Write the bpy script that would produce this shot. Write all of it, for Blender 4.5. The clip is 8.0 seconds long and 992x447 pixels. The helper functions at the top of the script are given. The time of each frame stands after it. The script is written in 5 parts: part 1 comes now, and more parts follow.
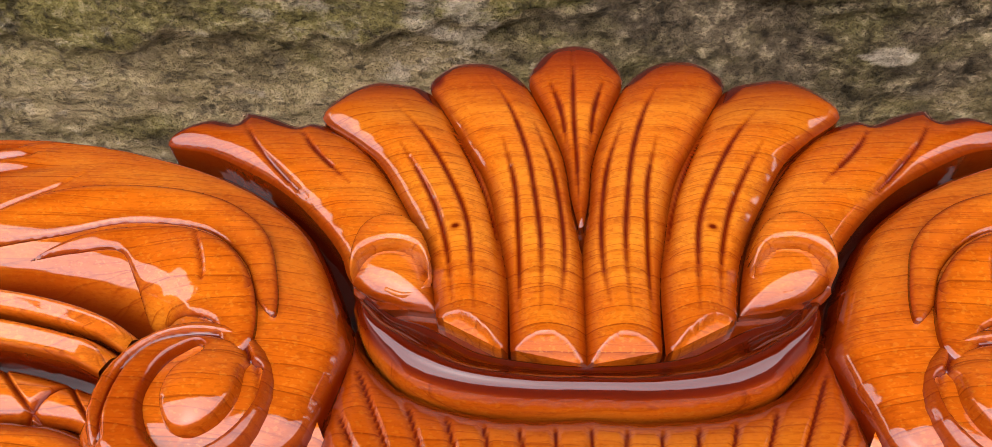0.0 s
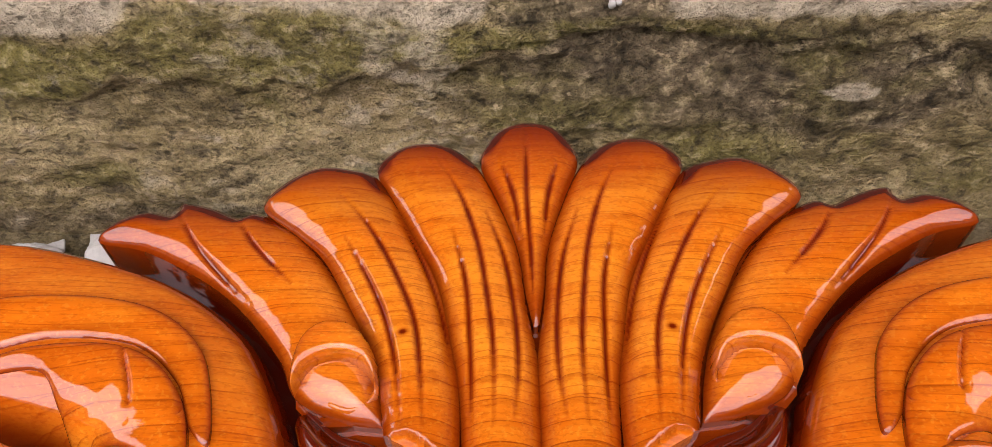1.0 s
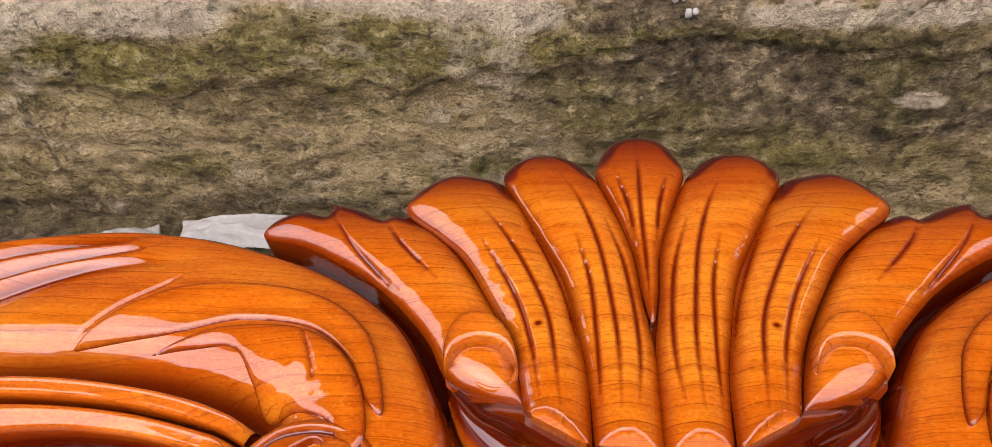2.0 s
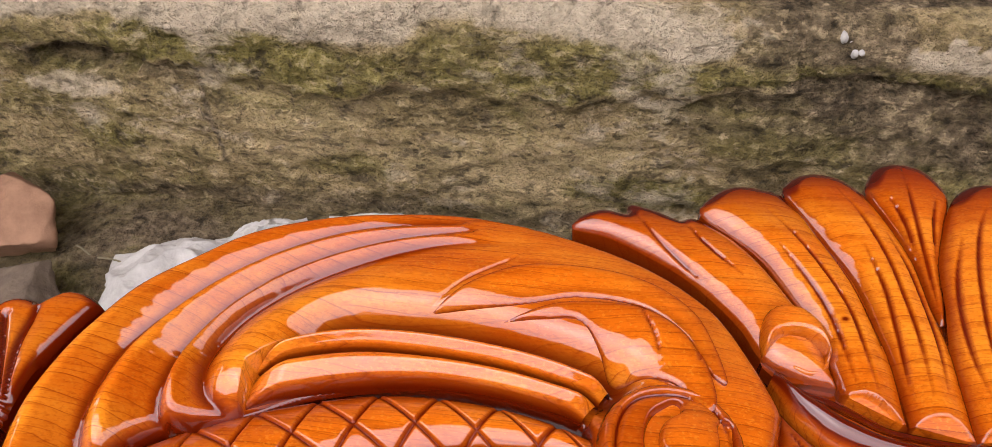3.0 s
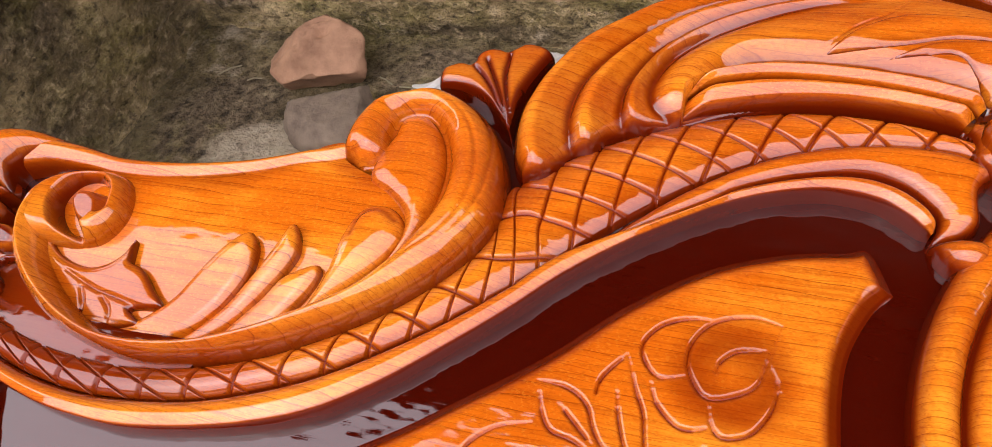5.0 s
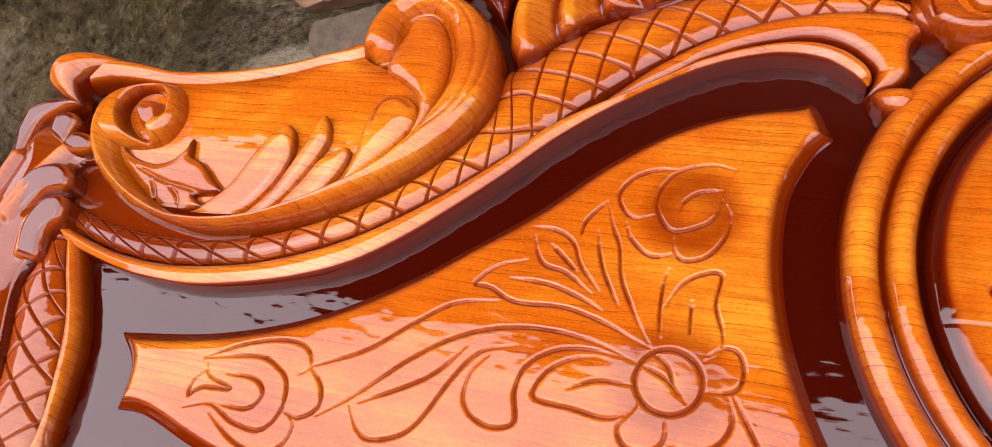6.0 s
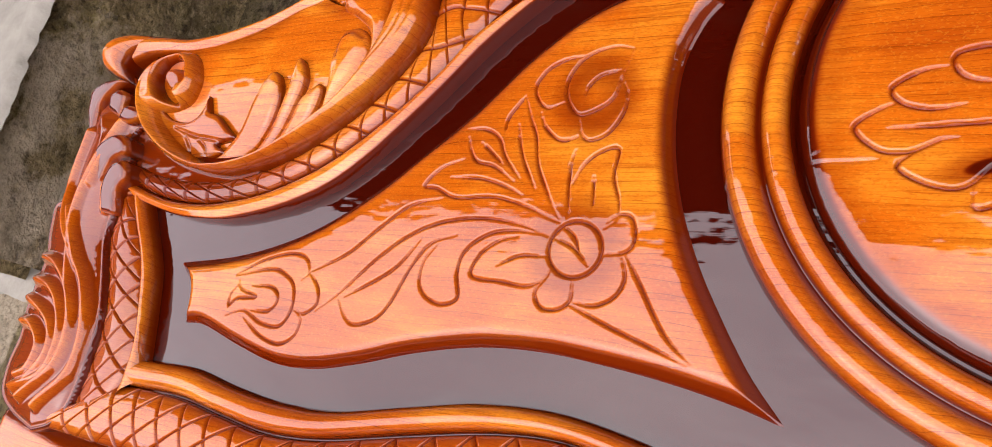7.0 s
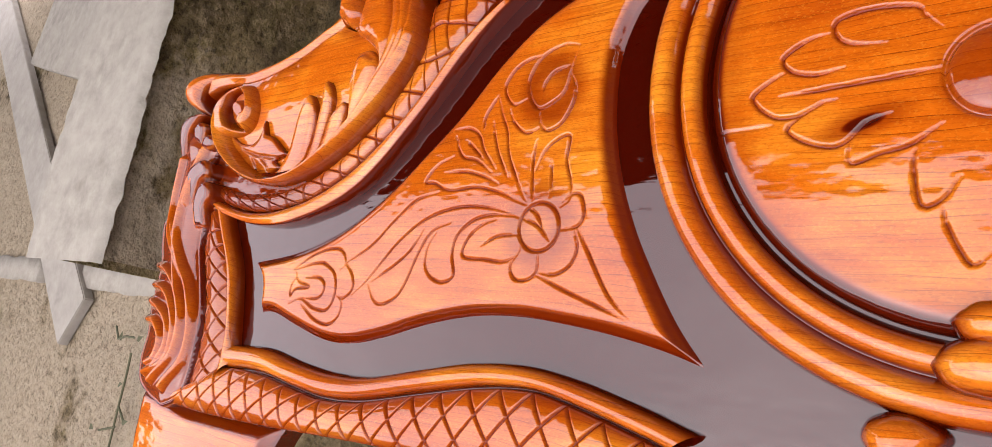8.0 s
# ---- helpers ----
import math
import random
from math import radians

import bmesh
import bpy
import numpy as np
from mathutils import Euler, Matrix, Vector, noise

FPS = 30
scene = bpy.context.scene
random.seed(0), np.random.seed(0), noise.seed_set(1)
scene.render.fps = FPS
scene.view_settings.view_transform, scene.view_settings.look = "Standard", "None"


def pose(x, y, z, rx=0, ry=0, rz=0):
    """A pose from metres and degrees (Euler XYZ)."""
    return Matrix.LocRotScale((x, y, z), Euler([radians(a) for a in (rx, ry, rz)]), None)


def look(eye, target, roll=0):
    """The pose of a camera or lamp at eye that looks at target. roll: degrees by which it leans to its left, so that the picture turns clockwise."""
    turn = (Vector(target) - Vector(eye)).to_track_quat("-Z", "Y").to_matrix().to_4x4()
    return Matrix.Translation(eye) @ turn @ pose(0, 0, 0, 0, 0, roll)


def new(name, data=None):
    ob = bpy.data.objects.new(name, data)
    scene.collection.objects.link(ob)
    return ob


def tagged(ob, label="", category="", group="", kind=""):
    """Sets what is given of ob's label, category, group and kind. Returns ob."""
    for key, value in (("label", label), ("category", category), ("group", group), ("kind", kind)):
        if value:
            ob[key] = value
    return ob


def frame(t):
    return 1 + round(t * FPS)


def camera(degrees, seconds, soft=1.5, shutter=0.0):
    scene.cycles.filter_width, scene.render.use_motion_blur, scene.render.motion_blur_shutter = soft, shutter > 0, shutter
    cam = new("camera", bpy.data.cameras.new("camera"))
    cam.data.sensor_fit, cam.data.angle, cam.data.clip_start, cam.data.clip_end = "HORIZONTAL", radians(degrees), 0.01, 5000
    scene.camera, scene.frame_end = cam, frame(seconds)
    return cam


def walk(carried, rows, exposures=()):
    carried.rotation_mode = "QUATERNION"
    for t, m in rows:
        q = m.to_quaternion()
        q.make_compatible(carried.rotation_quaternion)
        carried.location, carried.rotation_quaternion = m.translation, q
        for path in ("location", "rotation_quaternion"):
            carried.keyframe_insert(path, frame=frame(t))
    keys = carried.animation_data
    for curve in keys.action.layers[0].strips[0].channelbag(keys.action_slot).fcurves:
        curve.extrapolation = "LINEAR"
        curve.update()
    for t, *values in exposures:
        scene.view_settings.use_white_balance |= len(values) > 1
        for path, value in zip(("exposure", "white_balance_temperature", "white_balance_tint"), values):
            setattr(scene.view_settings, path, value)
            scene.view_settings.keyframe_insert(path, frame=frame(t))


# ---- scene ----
cam = camera(67.1, 8.0, soft=0.35)
EYE, TILT, LEAN, TURN = 0.70, -46.57, 3.01, 3.89
ROWS = [
    (0.0, 0.0, 0.0, 0.0, 0.0, 0.0, -0.0),
    (0.5, 0.0092, 0.0147, 0.0236, -0.46, -3.61, 2.55),
    (1.0, 0.0114, 0.0162, 0.0382, -1.9, 0.76, 1.52),
    (2.5, -0.0964, -0.0595, 0.0406, 2.39, -0.39, -1.31),
    (3.0, -0.1892, -0.0893, 0.0265, 2.7, 1.55, -3.96),
    (3.5, -0.2728, -0.1296, 0.0019, 5.68, 1.25, -6.46),
    (4.0, -0.3319, -0.1677, -0.0291, 10.44, -1.21, -7.72),
    (4.5, -0.3402, -0.1952, -0.0452, 12.03, -3.89, -6.08),
    (5.0, -0.328, -0.2494, -0.0826, 14.39, -7.6, -4.86),
    (6.5, -0.2099, -0.3509, -0.103, 19.58, -16.87, 3.13),
    (7.0, -0.1037, -0.3428, -0.0875, 24.98, -21.33, 10.36),
    (7.5, -0.0397, -0.3373, -0.0837, 27.38, -24.5, 15.81),
    (8.0, 0.0523, -0.3505, -0.0764, 32.94, -21.56, 19.27),
]
walk(cam, [(t, pose(0, 0, EYE, TILT, LEAN, TURN) @ pose(x, y, z, 90 + pitch, roll, yaw)) for t, x, y, z, yaw, pitch, roll in ROWS],
     exposures=[(0.0, 1.65), (5.0, 1.64), (6.5, 1.59), (7.0, 1.51), (8.0, 1.46)])

# ---- light: an overcast sky over an open yard ----
world = bpy.data.worlds.new("sky")
scene.world = world
world.use_nodes = True
wn = world.node_tree
wn.nodes.clear()
sky = wn.nodes.new("ShaderNodeTexSky")
sky.sky_type, sky.sun_disc = "NISHITA", False
sky.sun_elevation, sky.sun_rotation = radians(60), radians(215)
sky.air_density, sky.dust_density = 1.0, 4.0
pale = wn.nodes.new("ShaderNodeHueSaturation")
pale.inputs["Saturation"].default_value = 0.28
bg = wn.nodes.new("ShaderNodeBackground")
bg.inputs["Strength"].default_value = 0.15
wout = wn.nodes.new("ShaderNodeOutputWorld")
wn.links.new(sky.outputs[0], pale.inputs["Color"])
# a broken layer of cloud over the sky
wcoord, wclouds, wramp, wmix = (wn.nodes.new("ShaderNode" + k) for k in ("TexCoord", "TexNoise", "ValToRGB", "Mix"))
wclouds.inputs["Scale"].default_value, wclouds.inputs["Detail"].default_value = 2.2, 5.0
wramp.color_ramp.elements[0].position, wramp.color_ramp.elements[0].color = 0.3, (5.35, 5.0, 5.85, 1)
wramp.color_ramp.elements[1].position, wramp.color_ramp.elements[1].color = 0.7, (8.4, 7.6, 8.15, 1)
wmix.data_type = "RGBA"
wmix.inputs[0].default_value = 0.82
wn.links.new(wcoord.outputs["Generated"], wclouds.inputs["Vector"])
wn.links.new(wclouds.outputs["Fac"], wramp.inputs[0])
wn.links.new(pale.outputs[0], wmix.inputs[6])
wn.links.new(wramp.outputs[0], wmix.inputs[7])
wn.links.new(wmix.outputs[2], bg.inputs["Color"])
wn.links.new(bg.outputs[0], wout.inputs["Surface"])
sun_data = bpy.data.lights.new("sun", "SUN")
sun_data.energy, sun_data.angle, sun_data.color = 0.5, radians(150), (1.0, 0.95, 0.88)
sun = new("sun", sun_data)
sun.matrix_world = look((-1.5, -2.2, 4.6), (0, 0, 0))


# ---- materials ----
class Nodes:
    """A small builder for node materials."""

    def __init__(self, name):
        self.mat = bpy.data.materials.new(name)
        self.mat.use_nodes = True
        self.tree = self.mat.node_tree
        self.bsdf = self.tree.nodes["Principled BSDF"]

    def add(self, kind, **settings):
        node = self.tree.nodes.new(kind)
        for key, value in settings.items():
            node.inputs[key].default_value = value
        return node

    def link(self, a, b):
        self.tree.links.new(a, b)

    def coords(self, scale=(1, 1, 1), turn=(0, 0, 0), source="Object"):
        tc, mp = self.add("ShaderNodeTexCoord"), self.add("ShaderNodeMapping")
        mp.inputs["Scale"].default_value = scale
        mp.inputs["Rotation"].default_value = [radians(a) for a in turn]
        self.link(tc.outputs[source], mp.inputs["Vector"])
        return mp.outputs[0]

    def noise(self, vec, scale, detail=4.0, rough=0.55, distortion=0.0):
        n = self.add("ShaderNodeTexNoise", Scale=scale, Detail=detail, Roughness=rough, Distortion=distortion)
        self.link(vec, n.inputs["Vector"])
        return n.outputs["Fac"]

    def ramp(self, fac, stops):
        r = self.add("ShaderNodeValToRGB")
        els = r.color_ramp.elements
        while len(els) < len(stops):
            els.new(0.5)
        for e, (p, c) in zip(els, stops):
            e.position = p
            e.color = (*c, 1) if isinstance(c, tuple) else (c, c, c, 1)
        self.link(fac, r.inputs[0])
        return r.outputs[0]

    def mix(self, fac, a, b, blend="MIX"):
        m = self.add("ShaderNodeMix")
        m.data_type, m.blend_type = "RGBA", blend
        for sock, value in ((m.inputs[0], fac), (m.inputs[6], a), (m.inputs[7], b)):
            if isinstance(value, tuple):
                sock.default_value = (*value, 1)
            elif isinstance(value, float):
                sock.default_value = value
            else:
                self.link(value, sock)
        return m.outputs[2]

    def math(self, op, a, b=0.0):
        m = self.add("ShaderNodeMath")
        m.operation = op
        for sock, value in ((m.inputs[0], a), (m.inputs[1], b)):
            if isinstance(value, (int, float)):
                sock.default_value = value
            else:
                self.link(value, sock)
        return m.outputs[0]

    def bump(self, height, strength, distance, to="Normal", under=None):
        b = self.add("ShaderNodeBump", Strength=strength, Distance=distance)
        self.link(height, b.inputs["Height"])
        if under:
            self.link(under, b.inputs["Normal"])
        self.link(b.outputs[0], self.bsdf.inputs[to])
        return b.outputs[0]

    def attr(self, name):
        a = self.add("ShaderNodeAttribute")
        a.attribute_name = name
        return a.outputs["Fac"]

    def colour(self, sock):
        self.link(sock, self.bsdf.inputs["Base Color"])

    def put(self, **values):
        for key, value in values.items():
            self.bsdf.inputs[key.replace("_", " ")].default_value = value
        return self.mat


def lacquered_wood():
    """Amber-stained hardwood under thick clear varnish; the toner attribute holds the maker's red-brown shading lacquer
    and painted shade in edges, valleys and cuts.
    """
    n = Nodes("lacquered_wood")
    turn = (11, 0, 2)
    vec = n.coords((1, 1, 1), turn)
    wave = n.add("ShaderNodeTexWave", Scale=36.0, Distortion=15.0, Detail=5.0)
    wave.inputs["Detail Scale"].default_value = 0.13
    wave.inputs["Detail Roughness"].default_value = 0.68
    wave.bands_direction, wave.wave_profile = "Y", "SAW"
    n.link(n.coords((0.28, 1, 1), turn), wave.inputs["Vector"])
    rings = n.ramp(wave.outputs["Fac"], [(0.0, 0.0), (0.55, 0.02), (0.90, 0.20), (0.965, 1.0), (0.985, 0.2), (1.0, 0.0)])
    cloud = n.noise(n.coords((3, 8, 8), turn), 1.7, 6.0, 0.6)
    streak = n.noise(n.coords((9, 210, 210), turn), 1.0, 5.0, 0.65)
    pores = n.noise(n.coords((260, 800, 800), turn), 1.0, 2.0, 0.6)
    flecks = n.noise(n.coords((420, 620, 620), (5, 0, 30)), 1.0, 1.0)
    amber = n.ramp(cloud, [(0.28, (0.42, 0.068, 0.003)), (0.5, (0.60, 0.131, 0.005)), (0.72, (0.85, 0.30, 0.020))])
    streaked = n.mix(n.ramp(streak, [(0.34, 0.45), (0.49, 0.0)]), amber, (0.30, 0.050, 0.002))
    veined = n.mix(n.math("MULTIPLY", rings, n.ramp(n.noise(vec, 9.0, 3.0), [(0.35, 1.0), (0.66, 0.2)])), streaked, (0.15, 0.021, 0.0012))
    fine = n.mix(n.math("MULTIPLY", n.ramp(pores, [(0.53, 0.0), (0.62, 1.0)]), 0.24), veined, (0.16, 0.024, 0.0015))
    fine = n.mix(n.math("MULTIPLY", n.ramp(flecks, [(0.58, 0.0), (0.66, 1.0)]), 0.14), fine, (0.85, 0.36, 0.04))
    thin = n.add("ShaderNodeTexWave", Scale=88.0, Distortion=24.0, Detail=4.0)
    thin.inputs["Detail Scale"].default_value = 0.2
    thin.bands_direction, thin.wave_profile = "Y", "SAW"
    n.link(n.coords((0.22, 1, 1), turn), thin.inputs["Vector"])
    dashes = n.math("MULTIPLY", n.ramp(thin.outputs["Fac"], [(0.0, 0.0), (0.80, 0.0), (0.94, 1.0), (1.0, 0.0)]), n.ramp(n.noise(n.coords((30, 120, 120), turn), 1.0, 2.0), [(0.40, 0.0), (0.60, 0.62)]))
    fine = n.mix(dashes, fine, (0.22, 0.030, 0.0014))
    toner_shade = n.attr("toner_shade")
    mid = n.mix(n.ramp(toner_shade, [(0.0, 0.0), (0.7, 1.0)]), fine, (0.185, 0.014, 0.0006))
    deep = n.mix(n.ramp(toner_shade, [(0.5, 0.0), (1.0, 1.0)]), mid, (0.030, 0.0012, 0.0004))
    n.colour(deep)
    n.link(n.math("SUBTRACT", 1.0, n.math("MULTIPLY", n.attr("raw_cut"), 0.9)), n.bsdf.inputs["Coat Weight"])
    low = n.bump(n.noise(n.coords((1, 2, 2), turn), 11.0, 3.0), 0.13, 0.012, "Coat Normal")
    peel = n.bump(n.noise(vec, 70.0, 2.0, 0.5), 0.022, 0.0020, "Coat Normal", under=low)
    n.bump(streak, 0.05, 0.0006, "Coat Normal", under=peel)
    n.bump(pores, 0.25, 0.0004)
    return n.put(Roughness=0.40, Coat_Weight=1.0, Coat_Roughness=0.02, Coat_IOR=1.65, Specular_IOR_Level=0.0)


def mossy_concrete(name, light=1.0, moss=0.5, pale=1.0):
    """Old spalled cement render: damp blotches, crust, moss, grit; attributes lime, moss and damp give the large
    stains, the last also painted shade.
    """
    n = Nodes(name)
    vec, flat_vec = n.coords(), n.coords((1, 1, 1.8))
    big = n.noise(flat_vec, 3.4, 7.0, 0.65, 0.4)
    mid = n.noise(flat_vec, 17.0, 9.0, 0.70, 0.2)
    small = n.noise(vec, 52.0, 4.0, 0.60)
    grit = n.noise(vec, 190.0, 2.0, 0.6)
    crust = n.add("ShaderNodeTexVoronoi", Scale=42.0)
    crust.feature = "DISTANCE_TO_EDGE"
    warp = n.add("ShaderNodeMix")
    warp.data_type, warp.blend_type = "RGBA", "LINEAR_LIGHT"
    warp.inputs[0].default_value = 0.05
    tex = n.add("ShaderNodeTexNoise", Scale=25.0, Detail=4.0)
    n.link(vec, tex.inputs["Vector"])
    n.link(vec, warp.inputs[6])
    n.link(tex.outputs["Color"], warp.inputs[7])
    n.link(warp.outputs[2], crust.inputs["Vector"])
    cracks = n.ramp(crust.outputs["Distance"], [(0.0, 0.0), (0.09, 1.0)])
    k = light

    def c(r, g, b):
        return (r * k, g * k, b * k)

    base = n.ramp(big, [(0.32, c(0.074, 0.057, 0.027)), (0.45, c(0.165, 0.132, 0.066)), (0.55, c(0.245, 0.20, 0.108)), (0.66, c(0.37, 0.305, 0.178))])

    def mask(name, gain, lo, hi):
        m = n.math("ADD", n.math("MULTIPLY", n.attr(name), gain), n.math("SUBTRACT", mid, 0.5))
        return n.ramp(m, [(lo, 0.0), (hi, 1.0)])

    tan = n.mix(n.ramp(mid, [(0.50, 0.0), (0.64, 0.75)]), base, c(0.34, 0.27, 0.162))
    blot = n.mix(n.ramp(mid, [(0.36, 0.8), (0.48, 0.0)]), tan, c(0.050, 0.040, 0.026))
    damp_shade = n.mix(n.math("MULTIPLY", mask("damp_shade", 0.55, 0.12, 0.42), 0.85), blot, n.ramp(small, [(0.35, (0.040, 0.030, 0.019)), (0.65, (0.24, 0.19, 0.13))]))
    green = n.ramp(small, [(0.35, (0.065, 0.058, 0.009)), (0.6, (0.27, 0.245, 0.065))])
    own = n.math("MULTIPLY", n.ramp(n.noise(flat_vec, 4.6, 6.0, 0.62, 0.6), [(0.51, 0.0), (0.65, 1.0)]), moss)
    mossy = n.mix(n.math("MAXIMUM", own, n.math("MULTIPLY", mask("moss", 0.55, 0.10, 0.40), 0.75)), damp_shade, green)
    lime_mask = n.math("MULTIPLY", mask("lime", 0.6, 0.12, 0.38), 0.95)
    lime_tone = n.ramp(small, [(q, tuple(v * pale for v in tone)) for q, tone in ((0.28, (0.43, 0.37, 0.28)), (0.46, (0.58, 0.51, 0.39)), (0.72, (0.68, 0.61, 0.49)))])
    limed = n.mix(lime_mask, mossy, lime_tone)
    pits = n.mix(n.ramp(small, [(0.33, 0.55), (0.41, 0.0)]), limed, (0.020, 0.015, 0.010))
    flakes = n.mix(n.ramp(small, [(0.57, 0.0), (0.66, 0.35)]), pits, c(0.37, 0.31, 0.20))
    chips = n.noise(n.coords((1, 1, 1.6), (0, 20, 0)), 44.0, 4.0, 0.66)
    flakes = n.mix(n.math("MULTIPLY", n.ramp(chips, [(0.56, 0.0), (0.62, 1.0)]), n.ramp(mid, [(0.40, 0.05), (0.6, 0.5)])), flakes, c(0.40, 0.33, 0.21))
    # Low spots among the chips: their shadow, put into the colour.
    flakes = n.mix(n.ramp(chips, [(0.34, 0.6), (0.42, 0.0)]), flakes, (0.025, 0.019, 0.012))
    lined = n.mix(n.math("MULTIPLY", n.ramp(cracks, [(0.0, 1.0), (1.0, 0.0)]), n.ramp(mid, [(0.42, 0.0), (0.6, 0.22)])), flakes, (0.035, 0.027, 0.018))
    gritty = n.mix(n.math("MULTIPLY", n.ramp(grit, [(0.36, 1.0), (0.48, 0.0)]), 0.18), lined, (0.03, 0.024, 0.017))
    n.colour(n.mix(1.0, n.mix(n.math("MULTIPLY", lime_mask, 0.55), gritty, lime_tone), (1.05, 0.985, 0.90), "MULTIPLY"))
    layers = n.ramp(n.noise(flat_vec, 10.0, 9.0, 0.62, 0.3), [(0.0, 0.0), (0.42, 0.05), (0.435, 0.4), (0.50, 0.45), (0.512, 0.8), (0.58, 0.85), (0.59, 1.0)])
    ledge = n.bump(layers, 1.0, 0.020)
    one = n.bump(mid, 1.0, 0.022, under=ledge)
    two = n.bump(small, 1.0, 0.011, under=one)
    three = n.bump(cracks, 0.5, 0.004, under=two)
    n.bump(chips, 0.8, 0.010, under=three)
    return n.put(Roughness=0.93, Specular_IOR_Level=0.2)


def plain_rough(name, dark, light, scale=30.0, bump=0.5, rough=0.85):
    n = Nodes(name)
    vec = n.coords()
    f = n.noise(vec, scale, 6.0, 0.65)
    c = n.noise(vec, scale * 0.22, 4.0)
    n.colour(n.mix(n.ramp(c, [(0.35, 0.0), (0.7, 0.6)]), n.ramp(f, [(0.3, dark), (0.7, light)]), light))
    n.bump(f, bump, 0.006)
    return n.put(Roughness=rough)


WOOD = lacquered_wood()
WALL = mossy_concrete("mossy_concrete_wall", 1.82, 0.5)
GROUND = mossy_concrete("damp_mossy_ground", 0.78, 0.35, 0.72)
LEDGE = plain_rough("pale_worn_cement", (0.23, 0.208, 0.170), (0.39, 0.362, 0.305), 24.0)
ROCK_RED = plain_rough("pinkish_sandstone", (0.13, 0.060, 0.031), (0.43, 0.24, 0.140), 15.0, 1.0)
ROCK_GREY = plain_rough("weathered_dark_wall", (0.05, 0.037, 0.028), (0.11, 0.085, 0.068), 26.0, 0.7)
ROCK_BROWN = plain_rough("grey_brown_stone", (0.070, 0.049, 0.034), (0.21, 0.155, 0.108), 30.0, 1.0)
CLOTH = plain_rough("white_cotton", (0.38, 0.355, 0.32), (0.55, 0.52, 0.48), 60.0, 0.6)
STRAW = plain_rough("dry_straw", (0.17, 0.14, 0.075), (0.28, 0.24, 0.15), 40.0, 0.2)
PLANK = plain_rough("whitewashed_board", (0.24, 0.220, 0.186), (0.38, 0.354, 0.305), 18.0, 0.3)
ROOF = plain_rough("old_roof_tile", (0.03, 0.02, 0.015), (0.06, 0.04, 0.03), 14.0)
STEM = plain_rough("dry_green_stem", (0.06, 0.065, 0.03), (0.13, 0.13, 0.07), 40.0, 0.2)
TIMBER = plain_rough("rough_timber", (0.08, 0.055, 0.035), (0.15, 0.11, 0.075), 12.0, 0.4)


# ---- tools for carving ----
def spline(points, step=0.002, closed=False):
    """A smooth curve through the points, at about even steps."""
    p = np.array(points, float)
    if len(p) == 2:
        k = max(2, int(np.linalg.norm(p[1] - p[0]) / step))
        return p[0] + (p[1] - p[0]) * np.linspace(0, 1, k)[:, None]
    q = np.vstack([p[-1:], p, p[:2]]) if closed else np.vstack([2 * p[:1] - p[1:2], p, 2 * p[-1:] - p[-2:-1]])
    out = []
    for a, b, c, d in zip(q, q[1:], q[2:], q[3:]):
        k = max(2, int(np.linalg.norm(c - b) / step))
        s = np.linspace(0, 1, k, endpoint=False)[:, None]
        out.append(0.5 * (2 * b + (c - a) * s + (2 * a - 5 * b + 4 * c - d) * s**2 + (3 * b - a - 3 * c + d) * s**3))
    if not closed:
        out.append(p[-1:])
    return np.vstack(out)


def flip(points):
    return [(-x, y) for x, y in points]


def evenly(curve, count):
    s = np.r_[0, np.cumsum(np.linalg.norm(np.diff(curve, axis=0), axis=1))]
    t = np.linspace(0, s[-1], count)
    return np.stack([np.interp(t, s, curve[:, k]) for k in range(curve.shape[1])], 1), s[-1]


def nearest(P, line):
    """Distance from each of P to a polyline, and the nearest place on it."""
    best, where = np.full(len(P), 1e9), np.zeros((len(P), 2))
    for a, b in zip(line[:-1], line[1:]):
        ab = b - a
        s = np.clip(((P - a) @ ab) / max(ab @ ab, 1e-12), 0, 1)
        q = a + s[:, None] * ab
        d = ((P - q) ** 2).sum(1)
        m = d < best
        best[m], where[m] = d[m], q[m]
    return np.sqrt(best), where


def near(P, points, reach, step=0.003, tapered=False):
    """Distance to a smooth line through points, where it is under reach (else reach), and how full the cut is there."""
    line = spline(points, step)
    lo, hi = line.min(0) - reach, line.max(0) + reach
    out, full = np.full(len(P), reach), np.ones(len(P))
    m = ((P > lo) & (P < hi)).all(1)
    if m.any():
        d, where = nearest(P[m], line)
        out[m] = np.minimum(d, reach)
        if tapered:
            k = np.argmin(((where[:, None] - line[None, ::2]) ** 2).sum(2), 1) / max(1, (len(line) - 1) // 2)
            wob = 0.93 + 0.07 * np.sin(k * 137 + line[0, 0] * 900) * np.sin(k * 61 + line[0, 1] * 700)
            full[m] = (0.25 + 0.75 * smooth(k, -0.02, 0.3)) * (1 - 0.8 * smooth(k, 0.7, 1.03)) * wob
    return out, full


def cut(P, lines, width, depth, sharp=False, tapered=False):
    """Depth of carved lines: rounded gouge cuts, straight-sided vees, or sharp valleys between convex flutes; tapered ones run out at both ends."""
    out = np.zeros(len(P))
    for line in lines:
        d, full = near(P, line, width * 4, tapered=tapered)
        d = d / width / (0.45 + 0.55 * full)
        out = np.maximum(out, depth * full * ((1 - d).clip(0) if sharp == "vee" else np.exp(-d * 1.4) - 0.0037 if sharp else np.exp(-(d**2))))
    return out.clip(0)


